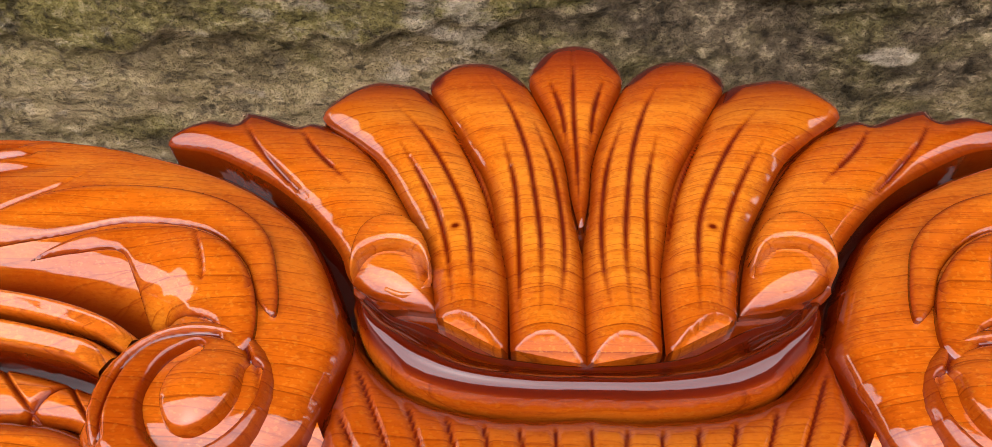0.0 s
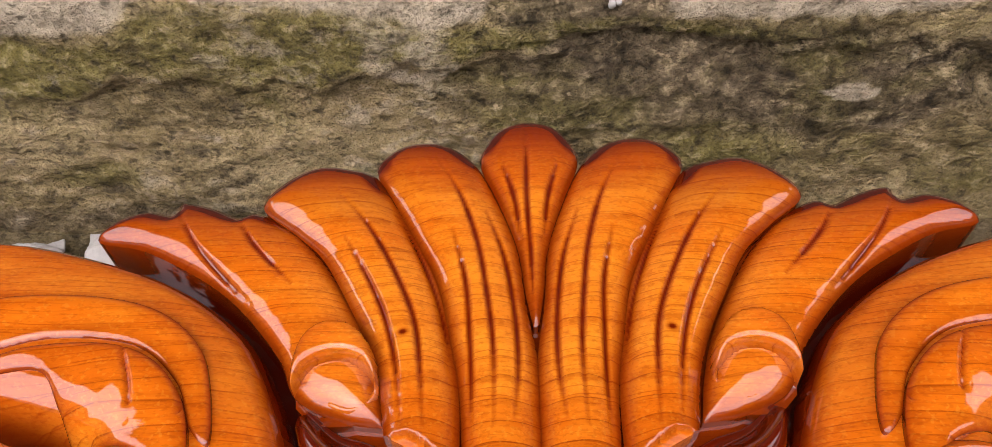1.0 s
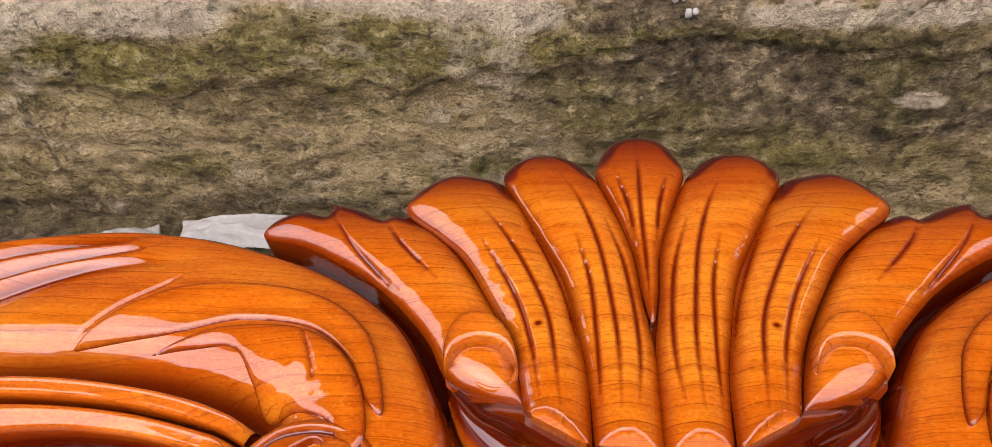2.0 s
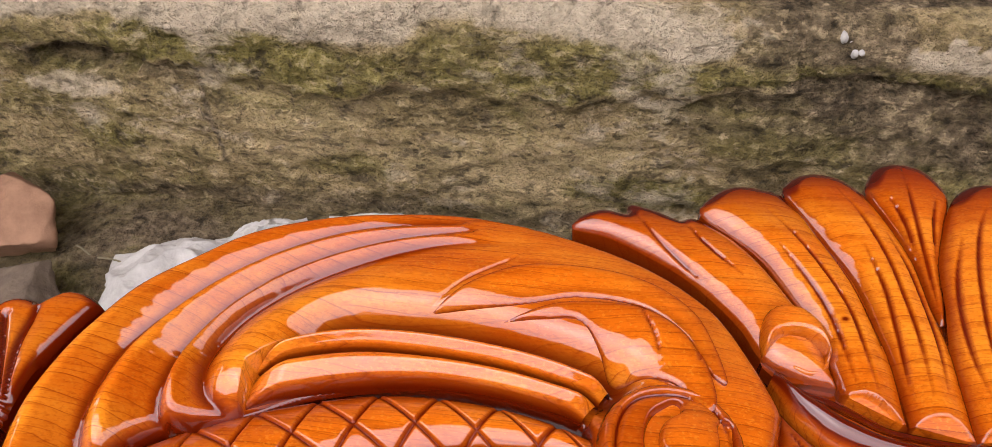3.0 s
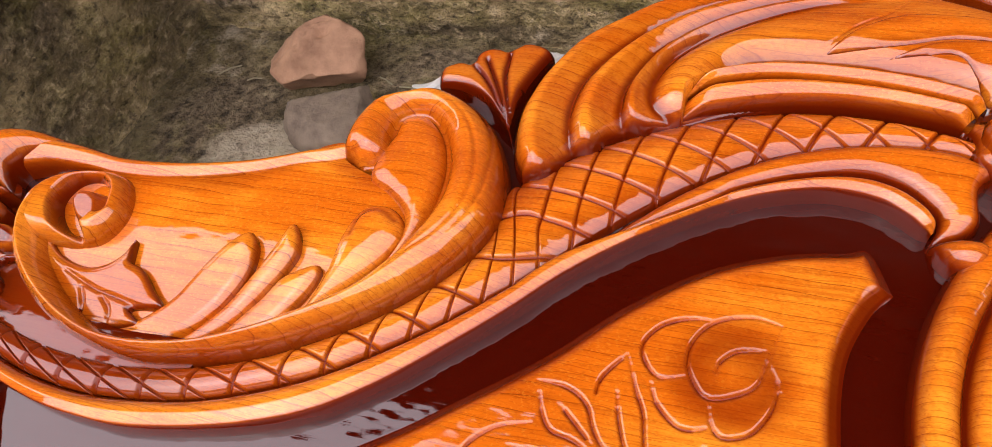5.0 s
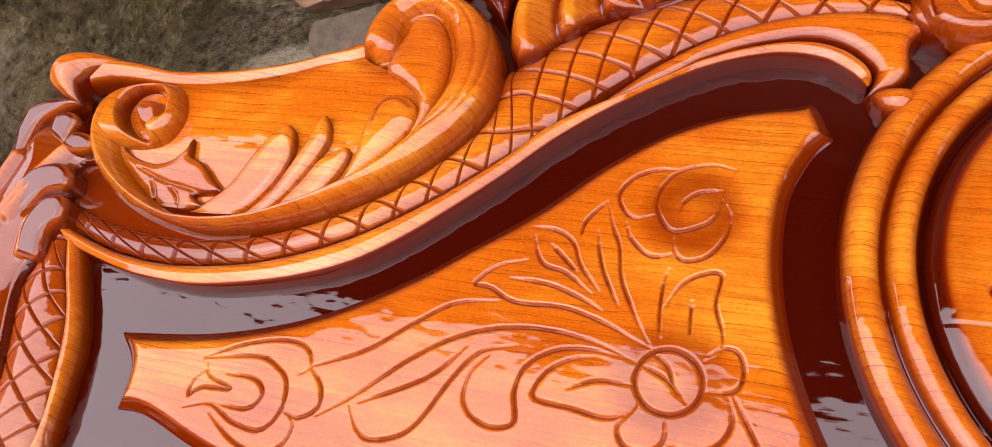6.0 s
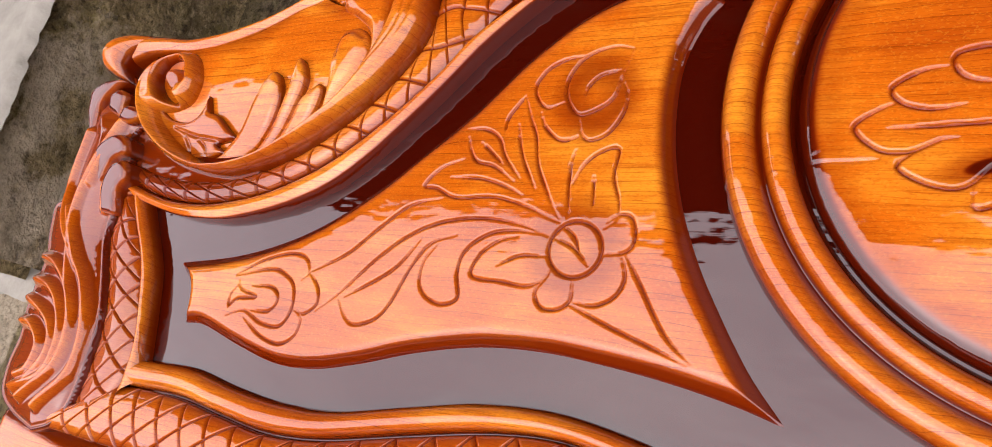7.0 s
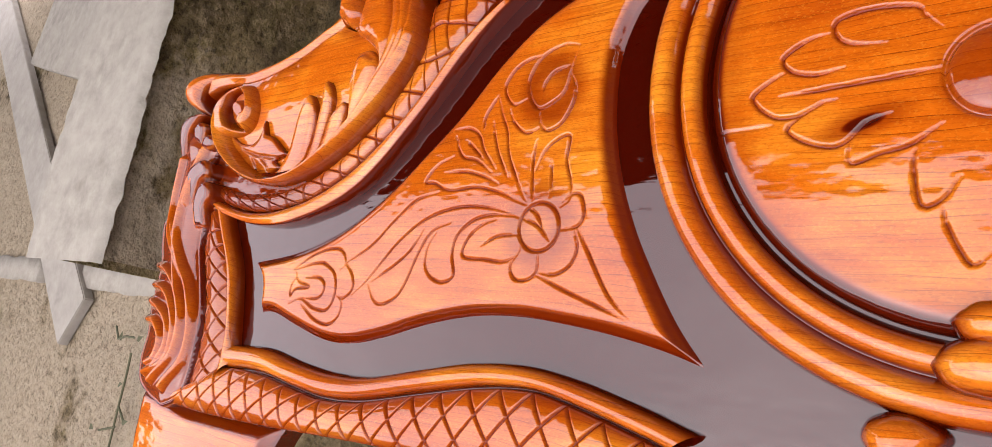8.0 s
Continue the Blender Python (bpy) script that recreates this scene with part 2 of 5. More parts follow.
def rolls(P, lines, reach=0.06):
    """Convex rolls that meet in sharp valleys along the lines: 0 in a valley and 1 on a crest, and the distance to the valley."""
    d = np.sort(np.stack([near(P, line, reach, 0.004)[0] for line in lines]), axis=0)
    t = 2 * d[0] / (d[0] + d[1] + 1e-9)
    return np.sqrt(np.clip(1 - (1 - t) ** 2, 0, 1)), d[0]


def shingles(P, lines, crest=0.36):
    """Flutes between lines in order: each rises fast behind its line to a crest and falls slowly to the next; also the distance to the nearer line."""
    away, passed = [], []
    for line in lines:
        c = spline(line, 0.004)
        t = np.gradient(c, axis=0)
        k = np.concatenate([np.argmin(((q[:, None] - c[None]) ** 2).sum(2), 1) for q in np.array_split(P, 1 + len(P) // 4000)])
        v = P - c[k]
        size = np.hypot(t[k, 0], t[k, 1])
        off, along = (t[k, 0] * v[:, 1] - t[k, 1] * v[:, 0]) / size, (t[k] * v).sum(1) / size
        away.append(np.hypot(off, (np.abs(along) - 0.6 * size).clip(0)))
        passed.append(off < 0)
    away, n, row = np.array(away), np.sum(passed, 0), np.arange(len(P))
    a, b = away[np.clip(n - 1, 0, None), row], away[np.clip(n, None, len(lines) - 1), row]
    w = np.where(n == len(lines), crest * (a / 0.02).clip(0, 1), np.where(n == 0, 0, a / (a + b + 1e-9)))
    up = np.sin(0.5 * math.pi * (w / crest).clip(0, 1))
    return np.where(w < crest, up, 1 - ((w - crest) / (1 - crest)).clip(0, 1) ** 1.3), np.minimum(a, b), smooth(w, crest, crest + 0.14) * (n < len(lines))


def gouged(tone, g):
    """Adds to a tone the unpolished inside of gouge cuts, darkened with painted shade, g being 0 outside a cut and 1 at
    its bottom.
    """
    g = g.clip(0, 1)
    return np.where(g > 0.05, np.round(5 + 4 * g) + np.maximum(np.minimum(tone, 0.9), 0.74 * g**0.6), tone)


def inside(P, poly):
    x, y = P.T
    hit = np.zeros(len(P), bool)
    for (x0, y0), (x1, y1) in zip(poly, np.roll(poly, -1, 0)):
        if y0 != y1:
            hit ^= ((y0 > y) != (y1 > y)) & (x < (x1 - x0) * (y - y0) / (y1 - y0) + x0)
    return hit


def part(name, data, material, parent, label=""):
    """Links a mesh (bmesh, or verts, faces and toner) as one object under a thing or part."""
    me = bpy.data.meshes.new(name)
    if isinstance(data, bmesh.types.BMesh):
        data.to_mesh(me)
        data.free()
    else:
        verts, faces, toner_shade = data
        me.from_pydata(np.asarray(verts).tolist(), [], [tuple(f) for f in np.asarray(faces).tolist()] if not isinstance(faces, list) else faces)
        if toner_shade is not None:
            toner_shade = np.asarray(toner_shade, np.float32).clip(0, 10.99)
            raw = np.floor(np.where(toner_shade < 1.01, 0, toner_shade))  # whole part: how unpolished a gouge cut is, in tenths
            me.attributes.new("toner_shade", "FLOAT", "POINT").data.foreach_set("value", (toner_shade - raw).clip(0, 1).astype(np.float32))
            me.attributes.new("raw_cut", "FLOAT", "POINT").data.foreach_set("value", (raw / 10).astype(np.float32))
    me.polygons.foreach_set("use_smooth", np.ones(len(me.polygons), bool))
    me.update()
    me.materials.append(material)
    ob = new(name, me)
    ob.parent = parent
    return tagged(ob, label=label)


def carve(outline, top, res=0.0018, base=-0.034, puffed=True, edge_toner=None, shade=0.78):
    """A carved block: the outline filled with a fine grid, its top by top(P, d, puff) -> height, toner; its sides go
    down to base. shade is painted into the colour along its edge.
    """
    poly = np.asarray(outline, float)
    lo, hi = poly.min(0) - 2 * res, poly.max(0) + 2 * res
    nx, ny = (np.ceil((hi - lo) / res)).astype(int) + 1
    gx, gy = np.meshgrid(lo[0] + res * np.arange(nx), lo[1] + res * np.arange(ny))
    P = np.stack([gx.ravel(), gy.ravel()], 1)
    centres = (P.reshape(ny, nx, 2)[:-1, :-1] + res / 2).reshape(-1, 2)
    keep = inside(centres, poly).reshape(ny - 1, nx - 1)
    touch = np.zeros((ny, nx), int)
    for a in (0, 1):
        for b in (0, 1):
            touch[a : ny - 1 + a, b : nx - 1 + b] += keep
    used, rim = touch > 0, (touch > 0) & (touch < 4)
    ring = np.vstack([poly, poly[:1]])
    ids = np.full(ny * nx, -1)
    ids[used.ravel()] = np.arange(used.sum())
    Q = P[used.ravel()].copy()
    edge = rim.ravel()[used.ravel()]
    coarse = np.vstack([poly[::3], poly[:1]])
    d = nearest(Q, coarse)[0]
    Q[edge] = nearest(Q[edge], ring)[1]
    d[edge] = 0
    puff = np.zeros(len(Q))
    if puffed:
        phi, inner = np.zeros((ny, nx)), used & ~rim
        for _ in range(int(min(900, 40 + 2.2 * (d.max() / res) ** 2))):
            g = (phi[:-2, 1:-1] + phi[2:, 1:-1] + phi[1:-1, :-2] + phi[1:-1, 2:]) / 4 + 1
            phi[1:-1, 1:-1] = np.where(inner[1:-1, 1:-1], g, 0)
        puff = np.sqrt(phi[used] / max(phi.max(), 1e-9))
    h, toner_shade = top(Q, d, puff)
    h, toner_shade = np.broadcast_to(h, len(Q)).copy(), np.broadcast_to(toner_shade, len(Q)).copy()
    # Painted shade along the outline, so joints between parts read dark.
    toner_shade = np.maximum(toner_shade, shade * (1 - smooth(d, 0.0, 0.011)))
    idg = ids.reshape(ny, nx)
    cells = np.stack([idg[:-1, :-1], idg[:-1, 1:], idg[1:, 1:], idg[1:, :-1]], -1)[keep]
    # the sides
    count = {}
    for e in np.concatenate([cells[:, [0, 1]], cells[:, [1, 2]], cells[:, [2, 3]], cells[:, [3, 0]]]).tolist():
        count[(e[1], e[0])] = count.get((e[1], e[0]), 0) + 1
        count[(e[0], e[1])] = count.get((e[0], e[1]), 0) - 1
    border = [(a, b) for (a, b), c in count.items() if c < 0]
    on = sorted({a for e in border for a in e})
    upper = {a: len(Q) + k for k, a in enumerate(on)}
    lower = {a: len(Q) + len(on) + k for k, a in enumerate(on)}
    verts = np.vstack([np.c_[Q, h], np.c_[Q[on], h[on]], np.c_[Q[on], np.full(len(on), base)]])
    faces = cells.tolist() + [[upper[b], upper[a], lower[a], lower[b]] for a, b in border]
    side = toner_shade[on] if edge_toner is None else np.full(len(on), edge_toner)
    return verts, faces, np.r_[toner_shade, side, side]


def strip(A, B, top, across=17, step=0.002, base=None):
    """A band between two smooth edges: top(s, w, width) -> height, toner, with s in metres along and w from 0 at A to 1 at B."""
    a, b = spline(A, 0.001), spline(B, 0.001)
    length = max(np.linalg.norm(np.diff(a, axis=0), axis=1).sum(), np.linalg.norm(np.diff(b, axis=0), axis=1).sum())
    count = max(8, int(length / step))
    a, b = evenly(a, count)[0], evenly(b, count)[0]
    mid, total = evenly((a + b) / 2, count)
    steps = np.r_[0, np.cumsum(np.linalg.norm(np.diff((a + b) / 2, axis=0), axis=1))]
    w = np.linspace(0, 1, across)
    P = a[:, None] * (1 - w[:, None]) + b[:, None] * w[:, None]
    s = np.repeat(steps[:, None], across, 1)
    width = np.repeat(np.linalg.norm(b - a, axis=1)[:, None], across, 1)
    h, toner_shade = top(s, np.repeat(w[None], count, 0), width)
    h, toner_shade = np.broadcast_to(h, s.shape), np.broadcast_to(toner_shade, s.shape)
    verts = np.concatenate([P, h[..., None]], 2)
    if base is not None:  # a wall down each side
        low = verts[:, [0, -1]].copy()
        low[..., 2] = base
        verts = np.concatenate([low[:, :1], verts, low[:, 1:]], 1)
        toner_shade = np.concatenate([toner_shade[:, :1], toner_shade, toner_shade[:, -1:]], 1)
        across += 2
    grid = np.arange(count * across).reshape(count, across)
    faces = np.stack([grid[:-1, :-1], grid[1:, :-1], grid[1:, 1:], grid[:-1, 1:]], -1).reshape(-1, 4)
    if np.cross(P[1, across // 2 if base is None else 3] - P[0, across // 2 if base is None else 3], P[0, -1] - P[0, 0]) < 0:
        faces = faces[:, ::-1]
    return verts.reshape(-1, 3), faces, toner_shade.reshape(-1)


def both(name, data, parent, label="", shift=(0, 0)):
    """A part on one half of the symmetric headboard and its twin on the other; parent may be a pair of such twins."""
    pair = isinstance(parent, tuple)
    one = part(name, data, WOOD, parent[0] if pair else parent, label)
    two = new(name, one.data)
    two.parent = parent[1] if pair else parent
    if not pair:
        two.scale, two.location = (-1, 1, 1), (*shift, 0)
    tagged(two, label=label)
    return one, two


def smooth(x, a, b):
    t = np.clip((x - a) / (b - a), 0, 1)
    return t * t * (3 - 2 * t)


def faced(w, crest=0.34, drop=0.32, last=0.84):
    """Section of a moulding: a quick round rise to the crest, a long nearly flat face, a steep edge."""
    return np.sqrt(np.clip(1 - (1 - w / crest).clip(0, 1) ** 2, 0, 1)) * (1 - drop * ((w - crest) / (last - crest)).clip(0, 1)) * np.sqrt(1 - ((w - last) / (1.001 - last)).clip(0, 1) ** 2)


def quarter(d, r):
    """A quarter-round edge: 0 at the edge, 1 from r inwards."""
    return np.sqrt(np.clip(1 - (1 - np.clip(d / r, 0, 1)) ** 2, 0, 1))


def poly(*runs):
    """One closed outline out of smooth runs that meet at sharp corners."""
    return np.vstack([spline(r, 0.0015)[:-1] if len(r) > 1 else np.array(r) for r in runs])


# ---- ornaments of the headboard, half of it, in metres on its own plane ----
# shell
LOBE_MID = [(-0.001, 0.083), (-0.004, 0.099), (-0.007, 0.123), (-0.016, 0.151), (-0.024, 0.174), (-0.021, 0.188), (-0.013, 0.199), (0, 0.203)]
LOBE_ONE = [(-0.002, 0.017), (-0.001, 0.041), (-0.002, 0.066), (-0.004, 0.095), (-0.007, 0.123), (-0.015, 0.149), (-0.024, 0.17), (-0.033, 0.182), (-0.045, 0.189), (-0.06, 0.189), (-0.071, 0.181), (-0.074, 0.168), (-0.056, 0.133), (-0.043, 0.106), (-0.036, 0.076), (-0.032, 0.053), (-0.03, 0.022), (-0.024, 0.028), (-0.014, 0.031)]
LOBE_TWO = [(-0.031, 0.021), (-0.032, 0.053), (-0.036, 0.076), (-0.043, 0.106), (-0.056, 0.133), (-0.073, 0.165), (-0.089, 0.173), (-0.105, 0.174), (-0.12, 0.164), (-0.127, 0.149), (-0.109, 0.133), (-0.094, 0.118), (-0.08, 0.094), (-0.071, 0.076), (-0.065, 0.059), (-0.061, 0.037), (-0.049, 0.038)]
LEAF_SIDE = [(-0.061, 0.041), (-0.065, 0.06), (-0.071, 0.078), (-0.08, 0.096), (-0.095, 0.12), (-0.11, 0.136), (-0.127, 0.148), (-0.135, 0.149), (-0.138, 0.146), (-0.155, 0.154), (-0.17, 0.157), (-0.171, 0.149), (-0.185, 0.152), (-0.199, 0.146), (-0.204, 0.135), (-0.181, 0.129), (-0.156, 0.116), (-0.138, 0.104), (-0.123, 0.09), (-0.108, 0.072), (-0.098, 0.054), (-0.079, 0.044)]
GR_A = [(-0.044, 0.171), (-0.033, 0.149), (-0.025, 0.123), (-0.021, 0.099), (-0.018, 0.07), (-0.018, 0.038)]
GR_A2 = [(-0.036, 0.129), (-0.03, 0.103), (-0.028, 0.08), (-0.027, 0.056), (-0.027, 0.032)]
GR_A3 = [(-0.021, 0.14), (-0.013, 0.115), (-0.009, 0.088), (-0.008, 0.063), (-0.01, 0.041)]
GR_B = [(-0.089, 0.15), (-0.074, 0.131), (-0.062, 0.11), (-0.051, 0.084), (-0.047, 0.059), (-0.045, 0.037)]
GR_B2 = [(-0.084, 0.125), (-0.073, 0.106), (-0.064, 0.087), (-0.058, 0.066), (-0.054, 0.04)]
GR_B3 = [(-0.064, 0.145), (-0.052, 0.121), (-0.042, 0.095), (-0.037, 0.073), (-0.036, 0.06)]
GR_C = [(-0.167, 0.147), (-0.154, 0.127), (-0.138, 0.11), (-0.123, 0.096)]
GR_C2 = [(-0.136, 0.14), (-0.126, 0.125), (-0.106, 0.104)]
GR_M = [(-0.001, 0.196), (-0.002, 0.149), (-0.001, 0.115), (-0.001, 0.084)]
GR_M2 = [(-0.014, 0.171), (-0.008, 0.149), (-0.005, 0.123)]
LIP_TOP = [(-0.092, 0.049), (-0.079, 0.039), (-0.067, 0.035), (-0.057, 0.03), (-0.042, 0.022), (-0.019, 0.018), (-0.002, 0.017)]
LIP_LOW = [(-0.096, 0.041), (-0.09, 0.026), (-0.081, 0.015), (-0.07, 0.006), (-0.05, -0.001), (-0.024, -0.004), (-0.001, -0.004)]
TOE1 = [(-0.03, 0.020), (-0.024, 0.0245), (-0.016, 0.0265), (-0.008, 0.0235), (-0.002, 0.016)]
TOE2 = [(-0.06, 0.035), (-0.051, 0.0355), (-0.042, 0.030), (-0.031, 0.02)]
# big scroll
BIG_TOP = [(-0.472, -0.069), (-0.483, -0.05), (-0.488, -0.017), (-0.483, 0.013), (-0.473, 0.039), (-0.457, 0.067), (-0.43, 0.091), (-0.401, 0.113), (-0.36, 0.128), (-0.318, 0.136), (-0.275, 0.139), (-0.234, 0.135), (-0.194, 0.124), (-0.16, 0.11), (-0.133, 0.092), (-0.114, 0.071), (-0.104, 0.051), (-0.101, 0.023)]
BIG_RIGHT = [(-0.097, 0.043), (-0.093, 0.027), (-0.093, 0.011), (-0.097, -0.005), (-0.1, -0.018), (-0.11, -0.03), (-0.131, -0.037)]
BIG_LOW = [(-0.19, -0.005), (-0.194, 0.008), (-0.211, 0.013), (-0.232, 0.018), (-0.267, 0.021), (-0.303, 0.017), (-0.338, 0.008), (-0.364, -0.005), (-0.375, -0.011), (-0.392, -0.017), (-0.407, -0.019), (-0.417, -0.028), (-0.426, -0.04), (-0.439, -0.043), (-0.445, -0.053), (-0.453, -0.065), (-0.466, -0.069)]
FG1 = [(-0.436, -0.051), (-0.444, -0.033), (-0.447, -0.006), (-0.439, 0.027), (-0.413, 0.064), (-0.378, 0.093), (-0.332, 0.116), (-0.275, 0.125)]
FG2 = [(-0.404, -0.026), (-0.412, -0.007), (-0.409, 0.02), (-0.39, 0.055), (-0.356, 0.086), (-0.314, 0.107), (-0.267, 0.119)]
FG3 = [(-0.371, -0.011), (-0.39, 0.001), (-0.392, 0.023), (-0.377, 0.052), (-0.343, 0.08), (-0.29, 0.104), (-0.234, 0.115)]
RIB_UP = [(-0.369, 0.018), (-0.354, 0.033), (-0.325, 0.043), (-0.284, 0.046), (-0.241, 0.042), (-0.206, 0.035), (-0.179, 0.024)]
RIB_MID = [(-0.368, 0.018), (-0.346, 0.027), (-0.313, 0.034), (-0.276, 0.034), (-0.236, 0.03), (-0.201, 0.022), (-0.185, 0.017)]
RIB_LOW = [(-0.369, -0.002), (-0.346, 0.007), (-0.31, 0.016), (-0.274, 0.02), (-0.239, 0.018), (-0.211, 0.013), (-0.193, 0.008)]
LG1 = [(-0.28, 0.063), (-0.261, 0.083), (-0.238, 0.099), (-0.227, 0.112)]
LG3 = [(-0.194, 0.064), (-0.185, 0.05), (-0.177, 0.034), (-0.159, 0.031), (-0.141, 0.02), (-0.134, 0.006)]
LG4 = [(-0.144, 0.061), (-0.136, 0.045), (-0.135, 0.033)]
LG5 = [(-0.166, 0.071), (-0.157, 0.05), (-0.155, 0.037)]
# small fan
FAN = [(-0.49, -0.029), (-0.508, -0.008), (-0.532, 0.007), (-0.557, 0.01), (-0.559, 0.026), (-0.545, 0.034), (-0.534, 0.031), (-0.533, 0.042), (-0.525, 0.049), (-0.513, 0.049), (-0.509, 0.046), (-0.498, 0.058), (-0.485, 0.058), (-0.474, 0.051), (-0.488, 0.01)]
FAN_G1 = [(-0.531, 0.028), (-0.516, 0.012), (-0.489, -0.028)]
FAN_G2 = [(-0.506, 0.043), (-0.503, 0.015), (-0.488, -0.028)]
FAN_G3 = [(-0.523, 0.036), (-0.508, 0.009), (-0.49, -0.026)]
# C scroll
CS_OUT = [(-0.602, -0.079), (-0.611, -0.064), (-0.61, -0.039), (-0.598, -0.015), (-0.575, -0.004), (-0.55, 0.001), (-0.521, -0.011), (-0.497, -0.033), (-0.482, -0.063), (-0.476, -0.095), (-0.48, -0.121), (-0.501, -0.154), (-0.534, -0.186), (-0.57, -0.211), (-0.607, -0.23), (-0.648, -0.243), (-0.694, -0.25), (-0.739, -0.245), (-0.782, -0.231), (-0.821, -0.207), (-0.843, -0.182), (-0.852, -0.157), (-0.846, -0.135)]
CS_IN = [(-0.602, -0.079), (-0.582, -0.084), (-0.564, -0.086), (-0.547, -0.094), (-0.535, -0.111), (-0.534, -0.133), (-0.545, -0.154), (-0.558, -0.171), (-0.579, -0.188), (-0.616, -0.211), (-0.656, -0.228), (-0.703, -0.235), (-0.738, -0.231), (-0.776, -0.212), (-0.805, -0.188), (-0.821, -0.162), (-0.825, -0.138), (-0.811, -0.121)]
FIELD_TOP = [(-0.783, -0.113), (-0.73, -0.107), (-0.677, -0.097), (-0.62, -0.07), (-0.609, -0.073)]
RAIL_TOP = [(-0.945, -0.097), (-0.93, -0.088), (-0.894, -0.08), (-0.867, -0.08), (-0.83, -0.085), (-0.794, -0.091), (-0.735, -0.089), (-0.682, -0.08), (-0.643, -0.067), (-0.633, -0.065), (-0.615, -0.074)]
RAIL_LOW = [(-0.906, -0.133), (-0.891, -0.117), (-0.863, -0.109), (-0.823, -0.11), (-0.777, -0.114), (-0.726, -0.109), (-0.675, -0.098), (-0.642, -0.086), (-0.617, -0.072)]
ROLL_IN = [(-0.605, -0.073), (-0.589, -0.081), (-0.575, -0.079), (-0.566, -0.067), (-0.572, -0.048), (-0.570, -0.032), (-0.554, -0.028), (-0.537, -0.042), (-0.525, -0.068), (-0.522, -0.096), (-0.528, -0.121)]
ROLL_B = [(-0.576, -0.016), (-0.551, -0.014), (-0.526, -0.027), (-0.507, -0.052), (-0.498, -0.082), (-0.499, -0.109), (-0.51, -0.133), (-0.528, -0.153), (-0.56, -0.183)]
ROLL_C = [(-0.536, -0.01), (-0.512, -0.024), (-0.495, -0.05), (-0.489, -0.086), (-0.493, -0.113), (-0.51, -0.145)]
CURL_EDGE = [(-0.849, -0.168), (-0.851, -0.142), (-0.836, -0.122), (-0.805, -0.112), (-0.775, -0.114), (-0.760, -0.129), (-0.756, -0.150), (-0.766, -0.169), (-0.786, -0.177), (-0.812, -0.178), (-0.834, -0.176)]
CURL_LINE = [(-0.784, -0.170), (-0.804, -0.162), (-0.817, -0.145), (-0.811, -0.129), (-0.795, -0.125), (-0.780, -0.133), (-0.774, -0.148)]
LEAF_FAN = [(-0.822, -0.167), (-0.799, -0.184), (-0.771, -0.190), (-0.752, -0.185), (-0.741, -0.174), (-0.739, -0.164), (-0.735, -0.182), (-0.722, -0.186), (-0.708, -0.198), (-0.697, -0.209), (-0.722, -0.214), (-0.712, -0.224), (-0.76, -0.232), (-0.802, -0.212)]
LG7 = [(-0.787, -0.195), (-0.756, -0.205), (-0.732, -0.209), (-0.702, -0.214)]
LG8 = [(-0.77, -0.202), (-0.761, -0.216), (-0.759, -0.231)]
LG9 = [(-0.75, -0.207), (-0.737, -0.217), (-0.734, -0.227)]
# lattice top
LAT_TOP = [(-0.865, -0.224), (-0.815, -0.242), (-0.773, -0.251), (-0.732, -0.254), (-0.696, -0.253), (-0.651, -0.245), (-0.61, -0.231), (-0.572, -0.211), (-0.536, -0.186), (-0.503, -0.153), (-0.482, -0.12), (-0.478, -0.08), (-0.468, -0.069), (-0.441, -0.045), (-0.409, -0.024), (-0.376, -0.008), (-0.339, 0.005), (-0.298, 0.014), (-0.258, 0.015), (-0.22, 0.01), (-0.187, 0)]
LAT_LOW = [(-0.829, -0.256), (-0.798, -0.266), (-0.764, -0.273), (-0.724, -0.276), (-0.685, -0.273), (-0.641, -0.265), (-0.601, -0.251), (-0.563, -0.233), (-0.528, -0.21), (-0.494, -0.184), (-0.46, -0.153), (-0.426, -0.118), (-0.391, -0.084), (-0.354, -0.054), (-0.315, -0.031), (-0.276, -0.017), (-0.238, -0.011), (-0.202, -0.012), (-0.181, -0.019)]
MOULD_LOW = [(-0.794, -0.281), (-0.747, -0.291), (-0.709, -0.294), (-0.674, -0.293), (-0.631, -0.285), (-0.591, -0.274), (-0.554, -0.258), (-0.52, -0.234), (-0.488, -0.205), (-0.455, -0.173), (-0.422, -0.138), (-0.387, -0.108), (-0.35, -0.082), (-0.313, -0.063), (-0.275, -0.053), (-0.245, -0.054), (-0.224, -0.064), (-0.211, -0.065)]
# left
MOUL_OUT = [(-0.814, -0.296), (-0.791, -0.332), (-0.772, -0.382), (-0.762, -0.424), (-0.768, -0.456)]
MOUL_IN = [(-0.79, -0.298), (-0.765, -0.342), (-0.755, -0.38), (-0.746, -0.429)]
LLAT_OUT = [(-0.833, -0.264), (-0.845, -0.286), (-0.848, -0.317), (-0.83, -0.367), (-0.821, -0.399), (-0.822, -0.443), (-0.833, -0.491)]
BOT_TOP = [(-0.767, -0.463), (-0.695, -0.461), (-0.632, -0.469), (-0.577, -0.475), (-0.518, -0.471), (-0.442, -0.456), (-0.368, -0.442), (-0.315, -0.438), (-0.272, -0.445), (-0.218, -0.458), (-0.193, -0.465)]
BMOUL_TOP = [(-0.743, -0.432), (-0.681, -0.432), (-0.619, -0.442), (-0.565, -0.447), (-0.507, -0.445), (-0.44, -0.432), (-0.38, -0.421), (-0.326, -0.418), (-0.276, -0.424), (-0.22, -0.437), (-0.172, -0.451)]
